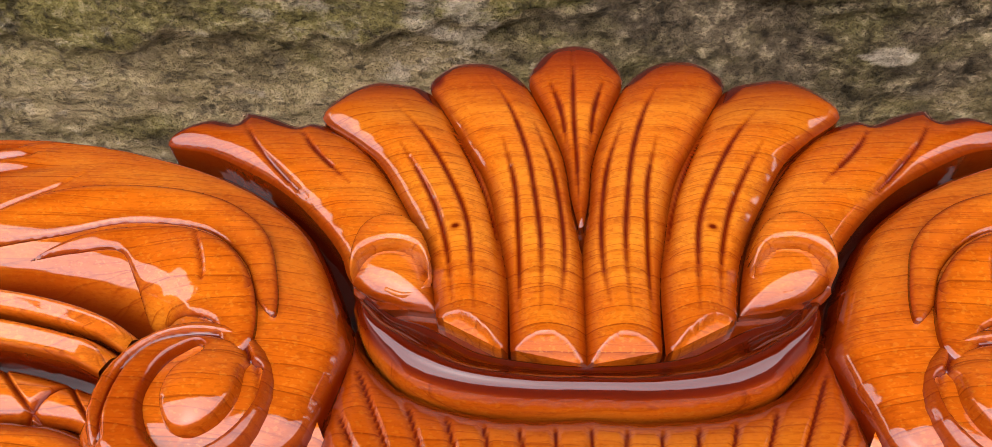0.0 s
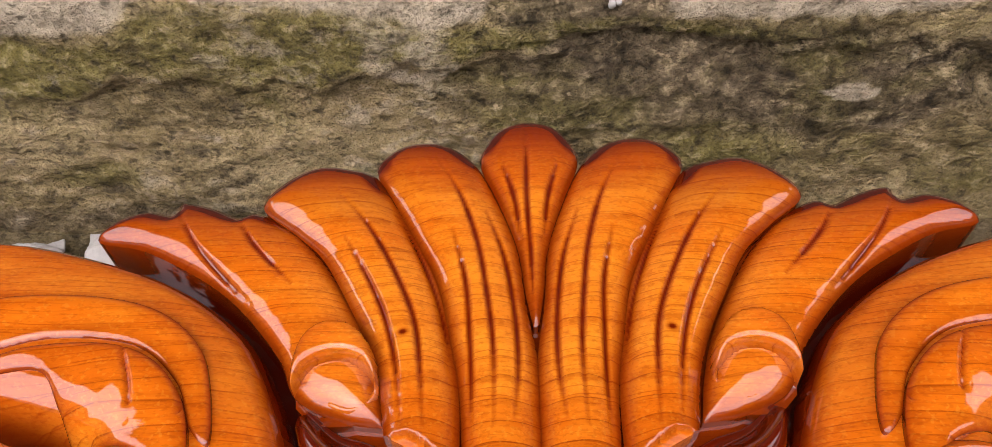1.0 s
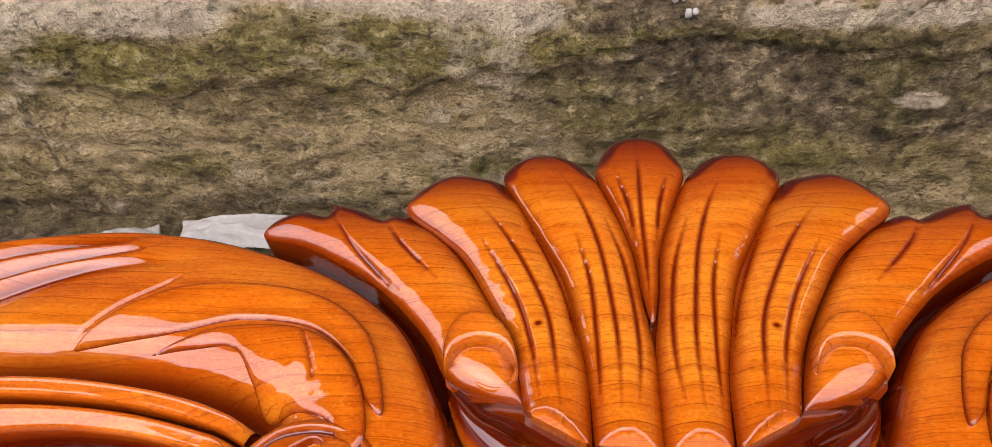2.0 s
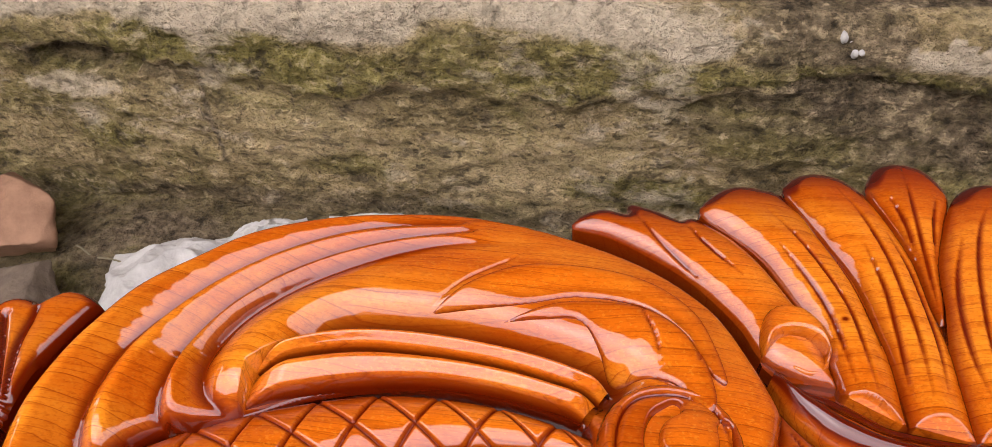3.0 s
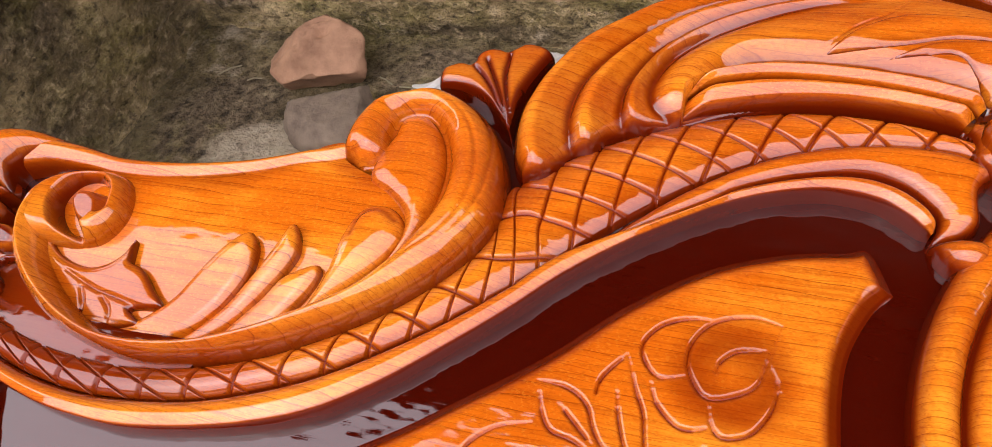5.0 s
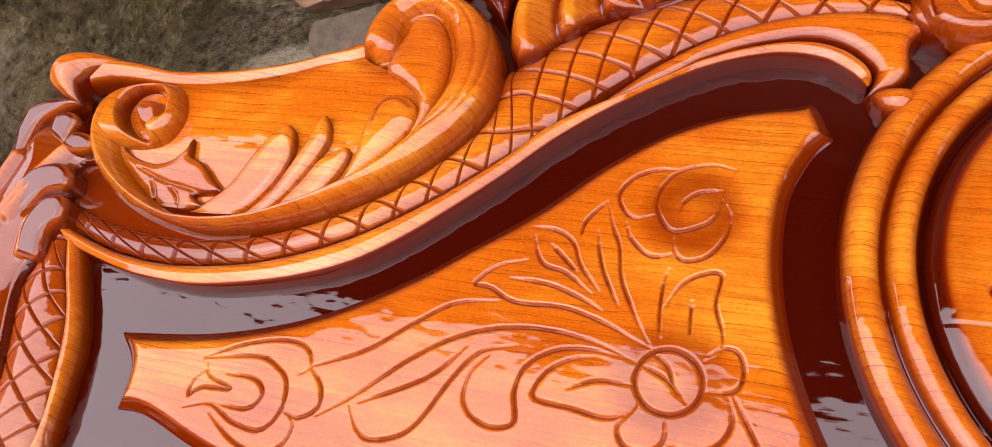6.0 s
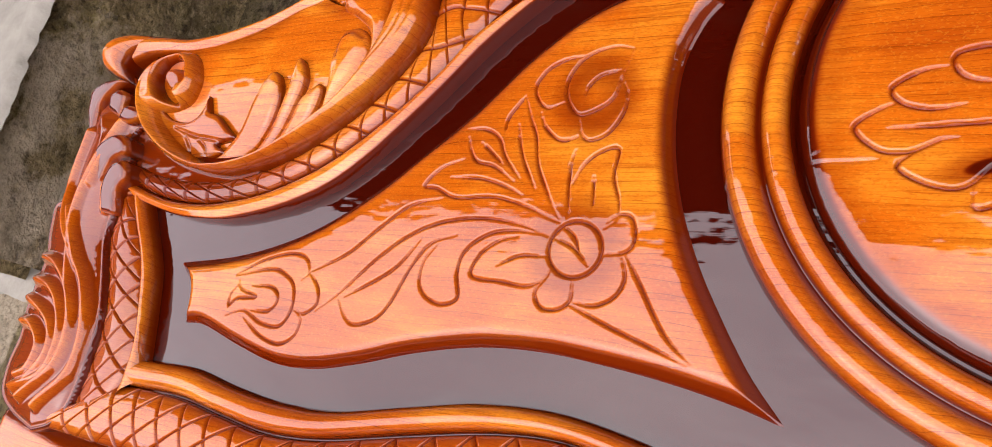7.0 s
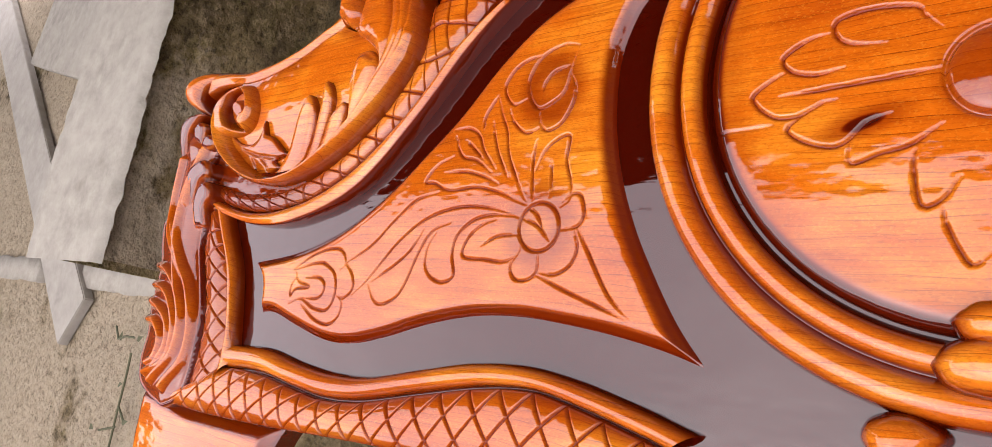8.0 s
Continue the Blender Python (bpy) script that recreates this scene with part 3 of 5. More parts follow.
SIDE_OUT = [(-0.927, -0.135), (-0.936, -0.173), (-0.939, -0.239), (-0.94, -0.272), (-0.956, -0.284), (-0.952, -0.317), (-0.944, -0.342), (-0.948, -0.368), (-0.951, -0.389), (-0.952, -0.41), (-0.949, -0.431), (-0.956, -0.462), (-0.951, -0.492), (-0.923, -0.509), (-0.881, -0.521)]
SIDE_IN = [(-0.836, -0.189), (-0.849, -0.203), (-0.833, -0.264), (-0.845, -0.286), (-0.848, -0.317), (-0.83, -0.367), (-0.821, -0.399), (-0.822, -0.443), (-0.833, -0.491), (-0.853, -0.511)]
SG1 = [(-0.864, -0.187), (-0.886, -0.238), (-0.897, -0.288), (-0.885, -0.337), (-0.871, -0.371)]
SG2 = [(-0.908, -0.289), (-0.876, -0.337), (-0.849, -0.369), (-0.832, -0.413), (-0.837, -0.458), (-0.873, -0.494)]
SG3 = [(-0.915, -0.2), (-0.924, -0.259), (-0.91, -0.303), (-0.867, -0.35)]
SG4 = [(-0.938, -0.343), (-0.898, -0.351), (-0.867, -0.377), (-0.85, -0.415), (-0.858, -0.454), (-0.903, -0.489)]
SG5 = [(-0.941, -0.368), (-0.898, -0.375), (-0.872, -0.397), (-0.86, -0.429), (-0.871, -0.462), (-0.919, -0.481)]
SG6 = [(-0.942, -0.389), (-0.901, -0.4), (-0.877, -0.417), (-0.872, -0.443), (-0.895, -0.472)]
SG7 = [(-0.943, -0.414), (-0.911, -0.417), (-0.89, -0.435), (-0.896, -0.459), (-0.914, -0.468)]
SG8 = [(-0.846, -0.208), (-0.875, -0.23), (-0.885, -0.259)]
SG9 = [(-0.834, -0.238), (-0.857, -0.259), (-0.855, -0.287)]
KNOB = [(-0.931, -0.123), (-0.931, -0.091), (-0.896, -0.079), (-0.843, -0.084), (-0.797, -0.095), (-0.865, -0.098), (-0.89, -0.119), (-0.887, -0.139)]
# raised panel
PANEL_TOP = [(-0.738, -0.335), (-0.665, -0.325), (-0.606, -0.309), (-0.558, -0.288), (-0.509, -0.257), (-0.472, -0.228), (-0.427, -0.191), (-0.384, -0.148), (-0.34, -0.115), (-0.295, -0.096), (-0.26, -0.089), (-0.245, -0.087), (-0.232, -0.115)]
PANEL_RIGHT = [(-0.222, -0.12), (-0.245, -0.132), (-0.257, -0.166), (-0.258, -0.214), (-0.25, -0.261), (-0.235, -0.304), (-0.217, -0.34), (-0.195, -0.377), (-0.172, -0.406)]
PANEL_LOW = [(-0.204, -0.397), (-0.244, -0.389), (-0.288, -0.383), (-0.336, -0.379), (-0.387, -0.381), (-0.442, -0.391), (-0.5, -0.407), (-0.545, -0.416), (-0.589, -0.416), (-0.639, -0.405), (-0.686, -0.392), (-0.712, -0.392), (-0.717, -0.358), (-0.733, -0.332)]
# flower lines
BUD = [(-0.293, -0.151), (-0.309, -0.148), (-0.329, -0.154), (-0.34, -0.167), (-0.343, -0.182), (-0.337, -0.196), (-0.329, -0.202), (-0.317, -0.199), (-0.304, -0.19), (-0.299, -0.173), (-0.293, -0.151)]
BUD_IN = [(-0.327, -0.19), (-0.325, -0.18), (-0.316, -0.171), (-0.301, -0.168)]
PET_A = [(-0.329, -0.154), (-0.345, -0.155), (-0.36, -0.162), (-0.369, -0.175), (-0.367, -0.186), (-0.357, -0.195), (-0.342, -0.191)]
PET_B = [(-0.361, -0.199), (-0.357, -0.21), (-0.345, -0.221), (-0.335, -0.222), (-0.325, -0.218)]
PET_C = [(-0.329, -0.204), (-0.326, -0.217), (-0.319, -0.223), (-0.305, -0.218), (-0.295, -0.203), (-0.293, -0.188), (-0.299, -0.175)]
LFA = [(-0.377, -0.184), (-0.389, -0.201), (-0.391, -0.215)]
LFB = [(-0.376, -0.186), (-0.369, -0.205), (-0.363, -0.218), (-0.358, -0.241), (-0.348, -0.261), (-0.339, -0.276), (-0.334, -0.283)]
LFC = [(-0.379, -0.208), (-0.376, -0.223), (-0.369, -0.241), (-0.357, -0.261)]
LFD = [(-0.426, -0.21), (-0.408, -0.211), (-0.395, -0.219), (-0.387, -0.235), (-0.371, -0.253)]
LFE = [(-0.423, -0.217), (-0.419, -0.229), (-0.412, -0.238), (-0.396, -0.242), (-0.376, -0.255)]
LFF = [(-0.41, -0.222), (-0.388, -0.241)]
LFG = [(-0.424, -0.236), (-0.444, -0.243), (-0.458, -0.258), (-0.446, -0.26), (-0.426, -0.268), (-0.392, -0.267), (-0.363, -0.274), (-0.346, -0.281), (-0.332, -0.286)]
LFH = [(-0.433, -0.251), (-0.406, -0.252), (-0.382, -0.259), (-0.367, -0.266)]
UPA = [(-0.328, -0.23), (-0.33, -0.241), (-0.33, -0.261), (-0.327, -0.283)]
UPB = [(-0.327, -0.257), (-0.319, -0.241), (-0.308, -0.232), (-0.295, -0.23), (-0.296, -0.251), (-0.29, -0.27), (-0.29, -0.282), (-0.298, -0.289)]
UPC = [(-0.311, -0.251), (-0.31, -0.266), (-0.309, -0.28)]
RIN_A = [(-0.334, -0.298), (-0.32, -0.304), (-0.306, -0.317)]
RIN_B = [(-0.33, -0.288), (-0.32, -0.296), (-0.315, -0.308), (-0.308, -0.314)]
PTA = [(-0.296, -0.285), (-0.288, -0.279), (-0.279, -0.281), (-0.275, -0.295), (-0.28, -0.305), (-0.296, -0.308)]
PTB = [(-0.282, -0.309), (-0.279, -0.324), (-0.285, -0.337), (-0.298, -0.344), (-0.314, -0.343)]
PTC = [(-0.338, -0.328), (-0.344, -0.335), (-0.344, -0.342), (-0.338, -0.349), (-0.326, -0.349), (-0.317, -0.342), (-0.317, -0.326)]
LLA = [(-0.365, -0.297), (-0.38, -0.301), (-0.395, -0.312), (-0.4, -0.329), (-0.374, -0.332), (-0.353, -0.334), (-0.339, -0.328), (-0.334, -0.318)]
LLB = [(-0.379, -0.32), (-0.362, -0.312), (-0.34, -0.311)]
STA = [(-0.28, -0.307), (-0.268, -0.327), (-0.248, -0.359), (-0.229, -0.376)]
STB = [(-0.319, -0.344), (-0.287, -0.357), (-0.259, -0.367), (-0.232, -0.377)]
LSA = [(-0.561, -0.336), (-0.524, -0.318), (-0.496, -0.295), (-0.468, -0.275), (-0.438, -0.269)]
LSB = [(-0.545, -0.368), (-0.522, -0.35), (-0.49, -0.319), (-0.462, -0.299), (-0.434, -0.288), (-0.4, -0.284), (-0.366, -0.288), (-0.338, -0.297)]
LSC = [(-0.517, -0.354), (-0.474, -0.329), (-0.452, -0.303)]
CUA = [(-0.523, -0.357), (-0.513, -0.371), (-0.502, -0.376), (-0.483, -0.37), (-0.471, -0.357), (-0.456, -0.325), (-0.442, -0.306), (-0.419, -0.298)]
CUB = [(-0.436, -0.307), (-0.445, -0.32), (-0.446, -0.337), (-0.438, -0.348), (-0.423, -0.353), (-0.409, -0.347), (-0.413, -0.327), (-0.409, -0.31), (-0.392, -0.297), (-0.371, -0.293), (-0.343, -0.295)]
TUA = [(-0.65, -0.381), (-0.629, -0.375), (-0.606, -0.384), (-0.583, -0.385), (-0.573, -0.37), (-0.575, -0.351), (-0.586, -0.341), (-0.606, -0.336), (-0.648, -0.344)]
TUB = [(-0.648, -0.343), (-0.617, -0.328), (-0.588, -0.321), (-0.568, -0.324), (-0.561, -0.336), (-0.568, -0.343)]
TUC = [(-0.561, -0.336), (-0.548, -0.349), (-0.546, -0.363), (-0.558, -0.372), (-0.569, -0.37)]
TUD = [(-0.627, -0.381), (-0.603, -0.395), (-0.579, -0.4), (-0.563, -0.391), (-0.56, -0.377), (-0.567, -0.37)]
TUE = [(-0.625, -0.352), (-0.601, -0.352), (-0.591, -0.361), (-0.599, -0.373), (-0.626, -0.374)]
TUF = [(-0.643, -0.347), (-0.638, -0.356), (-0.618, -0.362), (-0.641, -0.365), (-0.649, -0.372), (-0.65, -0.362), (-0.643, -0.352)]
# medallion
MA = [(-0.118, -0.205), (-0.127, -0.208), (-0.143, -0.22), (-0.13, -0.235), (-0.113, -0.237), (-0.097, -0.23), (-0.088, -0.229)]
MB = [(-0.124, -0.222), (-0.082, -0.22), (-0.025, -0.217)]
MC = [(-0.084, -0.208), (-0.102, -0.21), (-0.118, -0.205), (-0.123, -0.195), (-0.107, -0.185), (-0.091, -0.183)]
MD = [(-0.059, -0.196), (-0.079, -0.193), (-0.089, -0.186), (-0.089, -0.175), (-0.068, -0.171), (-0.043, -0.175), (-0.039, -0.181), (-0.029, -0.192)]
ME = [(-0.097, -0.231), (-0.111, -0.238), (-0.119, -0.246), (-0.108, -0.255), (-0.092, -0.26), (-0.081, -0.257), (-0.07, -0.246), (-0.056, -0.242)]
MF = [(-0.08, -0.259), (-0.079, -0.272), (-0.063, -0.267), (-0.046, -0.263), (-0.029, -0.252)]
MG = [(-0.042, -0.263), (-0.044, -0.275), (-0.04, -0.3), (-0.029, -0.297), (-0.02, -0.284)]
MH = [(-0.029, -0.301), (-0.026, -0.314), (-0.015, -0.335), (-0.005, -0.328)]
ORN3 = [(-0.073, -0.436), (-0.068, -0.425), (-0.053, -0.419), (-0.037, -0.421), (-0.025, -0.434), (-0.056, -0.458)]
INNER_TOP = [(-0.374, -0.095), (-0.347, -0.073), (-0.324, -0.057), (-0.294, -0.045), (-0.265, -0.038), (-0.243, -0.038), (-0.226, -0.045), (-0.215, -0.055), (-0.21, -0.062), (-0.213, -0.069), (-0.219, -0.071)]
FOLD_OUT = [(-0.192, -0.027), (-0.184, -0.038), (-0.185, -0.062), (-0.198, -0.075), (-0.214, -0.08)]
KNOB_LOW = [(-0.215, -0.079), (-0.209, -0.093), (-0.201, -0.099), (-0.19, -0.1), (-0.18, -0.09), (-0.181, -0.075), (-0.199, -0.075)]
SPIRAL_IN = [(-0.149, 0.011), (-0.157, 0.005), (-0.16, -0.006), (-0.157, -0.016), (-0.151, -0.023), (-0.141, -0.025), (-0.131, -0.019), (-0.125, -0.008), (-0.125, 0.003)]
SPIRAL_OUT = [(-0.125, 0.003), (-0.13, 0.013), (-0.14, 0.018), (-0.153, 0.019), (-0.167, 0.015), (-0.175, 0.004), (-0.177, -0.012), (-0.174, -0.024)]
RIDGE = [(-0.16, 0.031), (-0.147, 0.03), (-0.135, 0.021), (-0.126, 0.009), (-0.122, -0.004), (-0.124, -0.015)]
BOWL = [(-0.098, 0.051), (-0.1, 0.064), (-0.097, 0.078), (-0.087, 0.085), (-0.075, 0.083), (-0.066, 0.071), (-0.064, 0.056), (-0.068, 0.045), (-0.079, 0.042), (-0.09, 0.044)]
RIM_OUT = [(-0.1, 0.054), (-0.1, 0.068), (-0.095, 0.078), (-0.086, 0.082), (-0.075, 0.079), (-0.067, 0.069), (-0.064, 0.056)]
RIM_IN = [(-0.097, 0.056), (-0.091, 0.063), (-0.083, 0.066), (-0.075, 0.065), (-0.068, 0.06), (-0.065, 0.055)]
BOWL_LIP = [(-0.083, 0.050), (-0.075, 0.047), (-0.068, 0.050), (-0.065, 0.056)]
LF1 = [(-0.746, -0.234), (-0.716, -0.22), (-0.691, -0.201), (-0.674, -0.174), (-0.662, -0.157), (-0.649, -0.147), (-0.641, -0.152), (-0.637, -0.165), (-0.639, -0.182), (-0.652, -0.206), (-0.675, -0.227), (-0.711, -0.237)]
LF2 = [(-0.684, -0.231), (-0.653, -0.204), (-0.637, -0.179), (-0.626, -0.155), (-0.619, -0.137), (-0.612, -0.14), (-0.607, -0.155), (-0.611, -0.169), (-0.624, -0.191), (-0.642, -0.215), (-0.667, -0.233)]
LF3 = [(-0.658, -0.231), (-0.643, -0.213), (-0.624, -0.191), (-0.612, -0.174), (-0.592, -0.163), (-0.586, -0.165), (-0.587, -0.175), (-0.595, -0.191), (-0.61, -0.211), (-0.635, -0.228)]
LF4 = [(-0.626, -0.226), (-0.611, -0.209), (-0.591, -0.188), (-0.583, -0.164), (-0.581, -0.138), (-0.574, -0.118), (-0.563, -0.111), (-0.548, -0.113), (-0.537, -0.126), (-0.538, -0.142), (-0.554, -0.165), (-0.581, -0.191), (-0.604, -0.213)]
CAV = [(-0.573, -0.138), (-0.571, -0.123), (-0.559, -0.117), (-0.545, -0.123)]
AC1 = [(-0.889, -0.261), (-0.894, -0.239), (-0.882, -0.217), (-0.855, -0.207), (-0.838, -0.212), (-0.835, -0.228), (-0.856, -0.235), (-0.87, -0.252), (-0.874, -0.264)]
AC2 = [(-0.86, -0.293), (-0.862, -0.266), (-0.85, -0.244), (-0.831, -0.237), (-0.822, -0.244), (-0.822, -0.258), (-0.834, -0.27), (-0.835, -0.293)]
AC3 = [(-0.891, -0.176), (-0.889, -0.159), (-0.873, -0.153), (-0.862, -0.16), (-0.865, -0.173), (-0.869, -0.185)]
AC4 = [(-0.87, -0.188), (-0.856, -0.173), (-0.835, -0.177), (-0.834, -0.189), (-0.852, -0.193)]
AC5 = [(-0.929, -0.175), (-0.922, -0.152), (-0.897, -0.142), (-0.868, -0.144), (-0.886, -0.154), (-0.906, -0.17), (-0.914, -0.202), (-0.92, -0.221)]
LEAFA = [(-0.279, 0.06), (-0.257, 0.079), (-0.228, 0.092), (-0.19, 0.094), (-0.158, 0.087), (-0.136, 0.07), (-0.126, 0.048), (-0.122, 0.028), (-0.131, 0.035), (-0.141, 0.054), (-0.163, 0.071), (-0.198, 0.075), (-0.231, 0.067)]
LEAFB = [(-0.238, 0.058), (-0.206, 0.07), (-0.174, 0.07), (-0.15, 0.061), (-0.134, 0.042), (-0.128, 0.017), (-0.137, 0.01), (-0.146, 0.025), (-0.162, 0.03), (-0.178, 0.03), (-0.186, 0.045), (-0.197, 0.06), (-0.217, 0.06)]


# ---- the yard: ground, low walls, eave ----
def lattice_mesh(xs, ys, place):
    gx, gy = np.meshgrid(xs, ys)
    v = np.array([place(x, y) for x, y in zip(gx.ravel(), gy.ravel())])
    g = np.arange(len(v)).reshape(gx.shape)
    return v, np.stack([g[:-1, :-1], g[:-1, 1:], g[1:, 1:], g[1:, :-1]], -1).reshape(-1, 4)


def surface(name, verts, faces, material, masks=None, label="", category="", kind="structure"):
    me = bpy.data.meshes.new(name)
    me.from_pydata(np.asarray(verts).tolist(), [], np.asarray(faces).tolist())
    for key, values in (masks or {}).items():
        me.attributes.new(key, "FLOAT", "POINT").data.foreach_set("value", np.asarray(values, np.float32).clip(0, 1))
    me.polygons.foreach_set("use_smooth", np.ones(len(me.polygons), bool))
    me.materials.append(material)
    me.update()
    return tagged(new(name, me), label, category, kind=kind)


def blob(x, z, *spots):
    """How deep a place lies in round stains (x, z, half width, half height, strength)."""
    return max((k * max(0.0, 1 - ((x - cx) / w) ** 2 - ((z - cz) / h) ** 2) ** 0.5 for cx, cz, w, h, k in spots if abs(x - cx) < w and abs(z - cz) < h), default=0.0)


def rough(x, y, z, scale, amount):
    return amount * noise.fractal(Vector((x, y, z)) * scale, 0.9, 2.1, 5)


near_x, near_y = np.arange(-2.7, 1.2, 0.016), np.arange(-0.9, 0.9, 0.016)
far = np.array([0.3, 0.8, 1.6, 3, 6, 12, 25, 60, 150, 400, 1200])
gxs, gys = np.r_[-2.7 - far[::-1], near_x, 1.2 + far], np.r_[-0.9 - far[::-1], near_y, 0.9 + far]


def cloud(x, y, z, scale, seed):
    return noise.fractal(Vector((x, y, z)) * scale + Vector((seed, 0, 0)), 0.9, 2.0, 4)


gv, gf = lattice_mesh(gxs, gys, lambda x, y: (x, y, rough(x, y, 0, 4.0, 0.008) + rough(x, y, 3, 22.0, 0.004)))
surface("ground", gv, gf, GROUND, {
    "lime": [(0.80 if x < -1.76 else 0.0) + 0.9 * cloud(x, y, 0, 2.4, 7.3) + blob(x, y, (-1.02, 0.40, 0.22, 0.11, 1.0)) for x, y, z in gv],
    "damp_shade": [0.15 + 0.7 * cloud(x, y, 0, 3.1, 2.2) + blob(x, y, (-1.18, 0.46, 0.16, 0.14, 1.0), (-0.86, 0.64, 0.25, 0.07, 0.8)) for x, y, z in gv],
    "moss": [0.5 * cloud(x, y, 0, 4.0, 5.1) for x, y, z in gv]}, "damp bare ground with moss and pale cement stains", "ground")

TOP = 0.355
WALL_Y, LEFT_X = 0.728, -1.39


def wall_skin(length, profile, place, step=0.009):
    """A weathered wall: profile points (out, up) swept along its length and roughened."""
    pr, _ = evenly(np.array(profile, float), int(np.linalg.norm(np.diff(np.array(profile), axis=0), axis=1).sum() / step))
    us = np.arange(0, length + step, step)
    gx, gy = np.meshgrid(us, np.arange(len(pr)))
    pts = []
    for a, k in zip(gx.ravel(), gy.ravel()):
        out, up = pr[k]
        x, y, z = place(a, out, up)
        r = rough(x, y, z * 1.6, 5.0, 0.009) + rough(x, y, z * 1.6, 21.0, 0.006) + rough(x, y, z, 60.0, 0.003)
        # broken recesses in the north wall's render
        if y > 0.6 and out > -0.03:
            r -= 0.040 * blob(x, z, (-0.885, 0.254, 0.088, 0.024, 1.0)) ** 0.25 + 0.034 * blob(x, z, (-1.15, 0.262, 0.09, 0.024, 1.0)) ** 0.25
            r -= 0.020 * blob(x, z, (0.525, 0.215, 0.05, 0.020, 1.0)) ** 0.4 + 0.012 * blob(x, z, (0.16, 0.272 + 0.008 * math.sin(x * 19), 0.21, 0.006, 1.0)) ** 0.5
            r -= 0.009 * smooth(crust_line(x) - z, 0.0, 0.006) * (1 - 0.8 * smooth(crust_line(x) - z, 0.02, 0.09))
        pts.append(place(a, out + r, up + (0.4 * r if up > 0.3 else 0)))
    g = np.arange(len(pts)).reshape(gx.shape)
    return np.array(pts), np.stack([g[:-1, :-1], g[:-1, 1:], g[1:, 1:], g[1:, :-1]], -1).reshape(-1, 4)


prof = [(0, -0.03), (0, 0.305), (-0.006, 0.335), (-0.022, TOP), (-0.30, TOP + 0.004)]


def crust_line(x):
    """Height at which the grey crust breaks off along the north wall."""
    return 0.250 + 0.022 * math.sin(x * 5.2 + 0.6) + 0.022 * cloud(x, 0, 0, 6.0, 2.9) + 0.014 * cloud(x, 0, 0, 21.0, 6.2)


def north_masks(x, y, z):
    """How much lime, moss, damp and painted shade the north wall carries at a place."""
    line, on_top = crust_line(x), y > WALL_Y + 0.006
    pale = 0.311 - 0.022 * smooth(x, 0.0, 0.30) + 0.03 * cloud(x, 0, 0, 4.0, 1.7)
    lime = min(1.0, max(0.0, (z - pale) / 0.022)) * (0.0 if y > WALL_Y + 0.16 else 1.0)
    lime -= 1.2 * blob(x, z + (y - WALL_Y), (0.06, 0.325, 0.11, 0.05, 1.0)) + (1.2 * blob(x, y, (0.18, 0.80, 0.40, 0.095, 1.0)) if on_top else 0.0)
    lime += blob(x, z, (0.36, 0.205, 0.035, 0.010, 1.0), (-1.2, 0.22, 0.10, 0.025, 0.7), (-0.93, 0.215, 0.09, 0.02, 0.6)) + (0.0 if on_top else 0.5 * (1 - 0.8 * smooth(x, -0.1, 0.15)) * max(0.0, cloud(x, 0, z * 1.5, 5.0, 12.1)) + 0.10 * smooth(-x, 0.1, 0.3) * smooth(x, -0.8, -0.6))
    band = smooth(z, line, line + 0.012) * (1 - smooth(z, pale - 0.012, pale + 0.012)) * (1 - 0.7 * smooth(x, 0.1, 0.3))
    moss = band * (0.95 + 0.9 * cloud(x, 0, z, 6.0, 4.4)) + 0.45 * cloud(x, 0, z * 1.8, 3.3, 9.4)
    moss += blob(x, z, (-0.12, 0.085, 0.12, 0.035, 1.0), (-0.90, 0.126, 0.08, 0.035, 1.0), (-1.2, 0.10, 0.12, 0.03, 0.8), (-0.54, 0.095, 0.09, 0.03, 0.9), (0.22, 0.13, 0.14, 0.04, 0.6), (-0.75, 0.317, 0.06, 0.02, 1.0))
    # Crust darkest just under its broken edge, and more towards the right.
    damp_shade = (0.62 + 0.5 * smooth(x, -0.05, 0.2)) * (1 if z < line else 0) * math.exp(-(line - z) / 0.035) * (0.6 + 1.1 * cloud(x, 0, z, 9.0, 7.7)) + 0.35 * cloud(x, 0, z * 1.8, 3.0, 3.3)
    # Thin spots along the recess rims are shadow lines painted in.
    damp_shade += blob(x, z, (0.26, 0.215, 0.40, 0.08, 0.85), (0.06, 0.325, 0.11, 0.05, 0.9), (-1.3, 0.12, 0.12, 0.09, 1.0), (-0.6, 0.02, 0.8, 0.03, 0.8), (-0.885, 0.273, 0.09, 0.010, 1.6), (-0.968, 0.258, 0.016, 0.022, 1.6), (-1.15, 0.283, 0.09, 0.009, 1.5), (0.10, 0.274, 0.17, 0.008, 1.5), (-0.73, 0.16, 0.008, 0.09, 1.3), (-0.36, 0.282, 0.04, 0.012, 0.9)) + (0.8 if y > WALL_Y + 0.05 else 0.0)
    return lime, moss, damp_shade


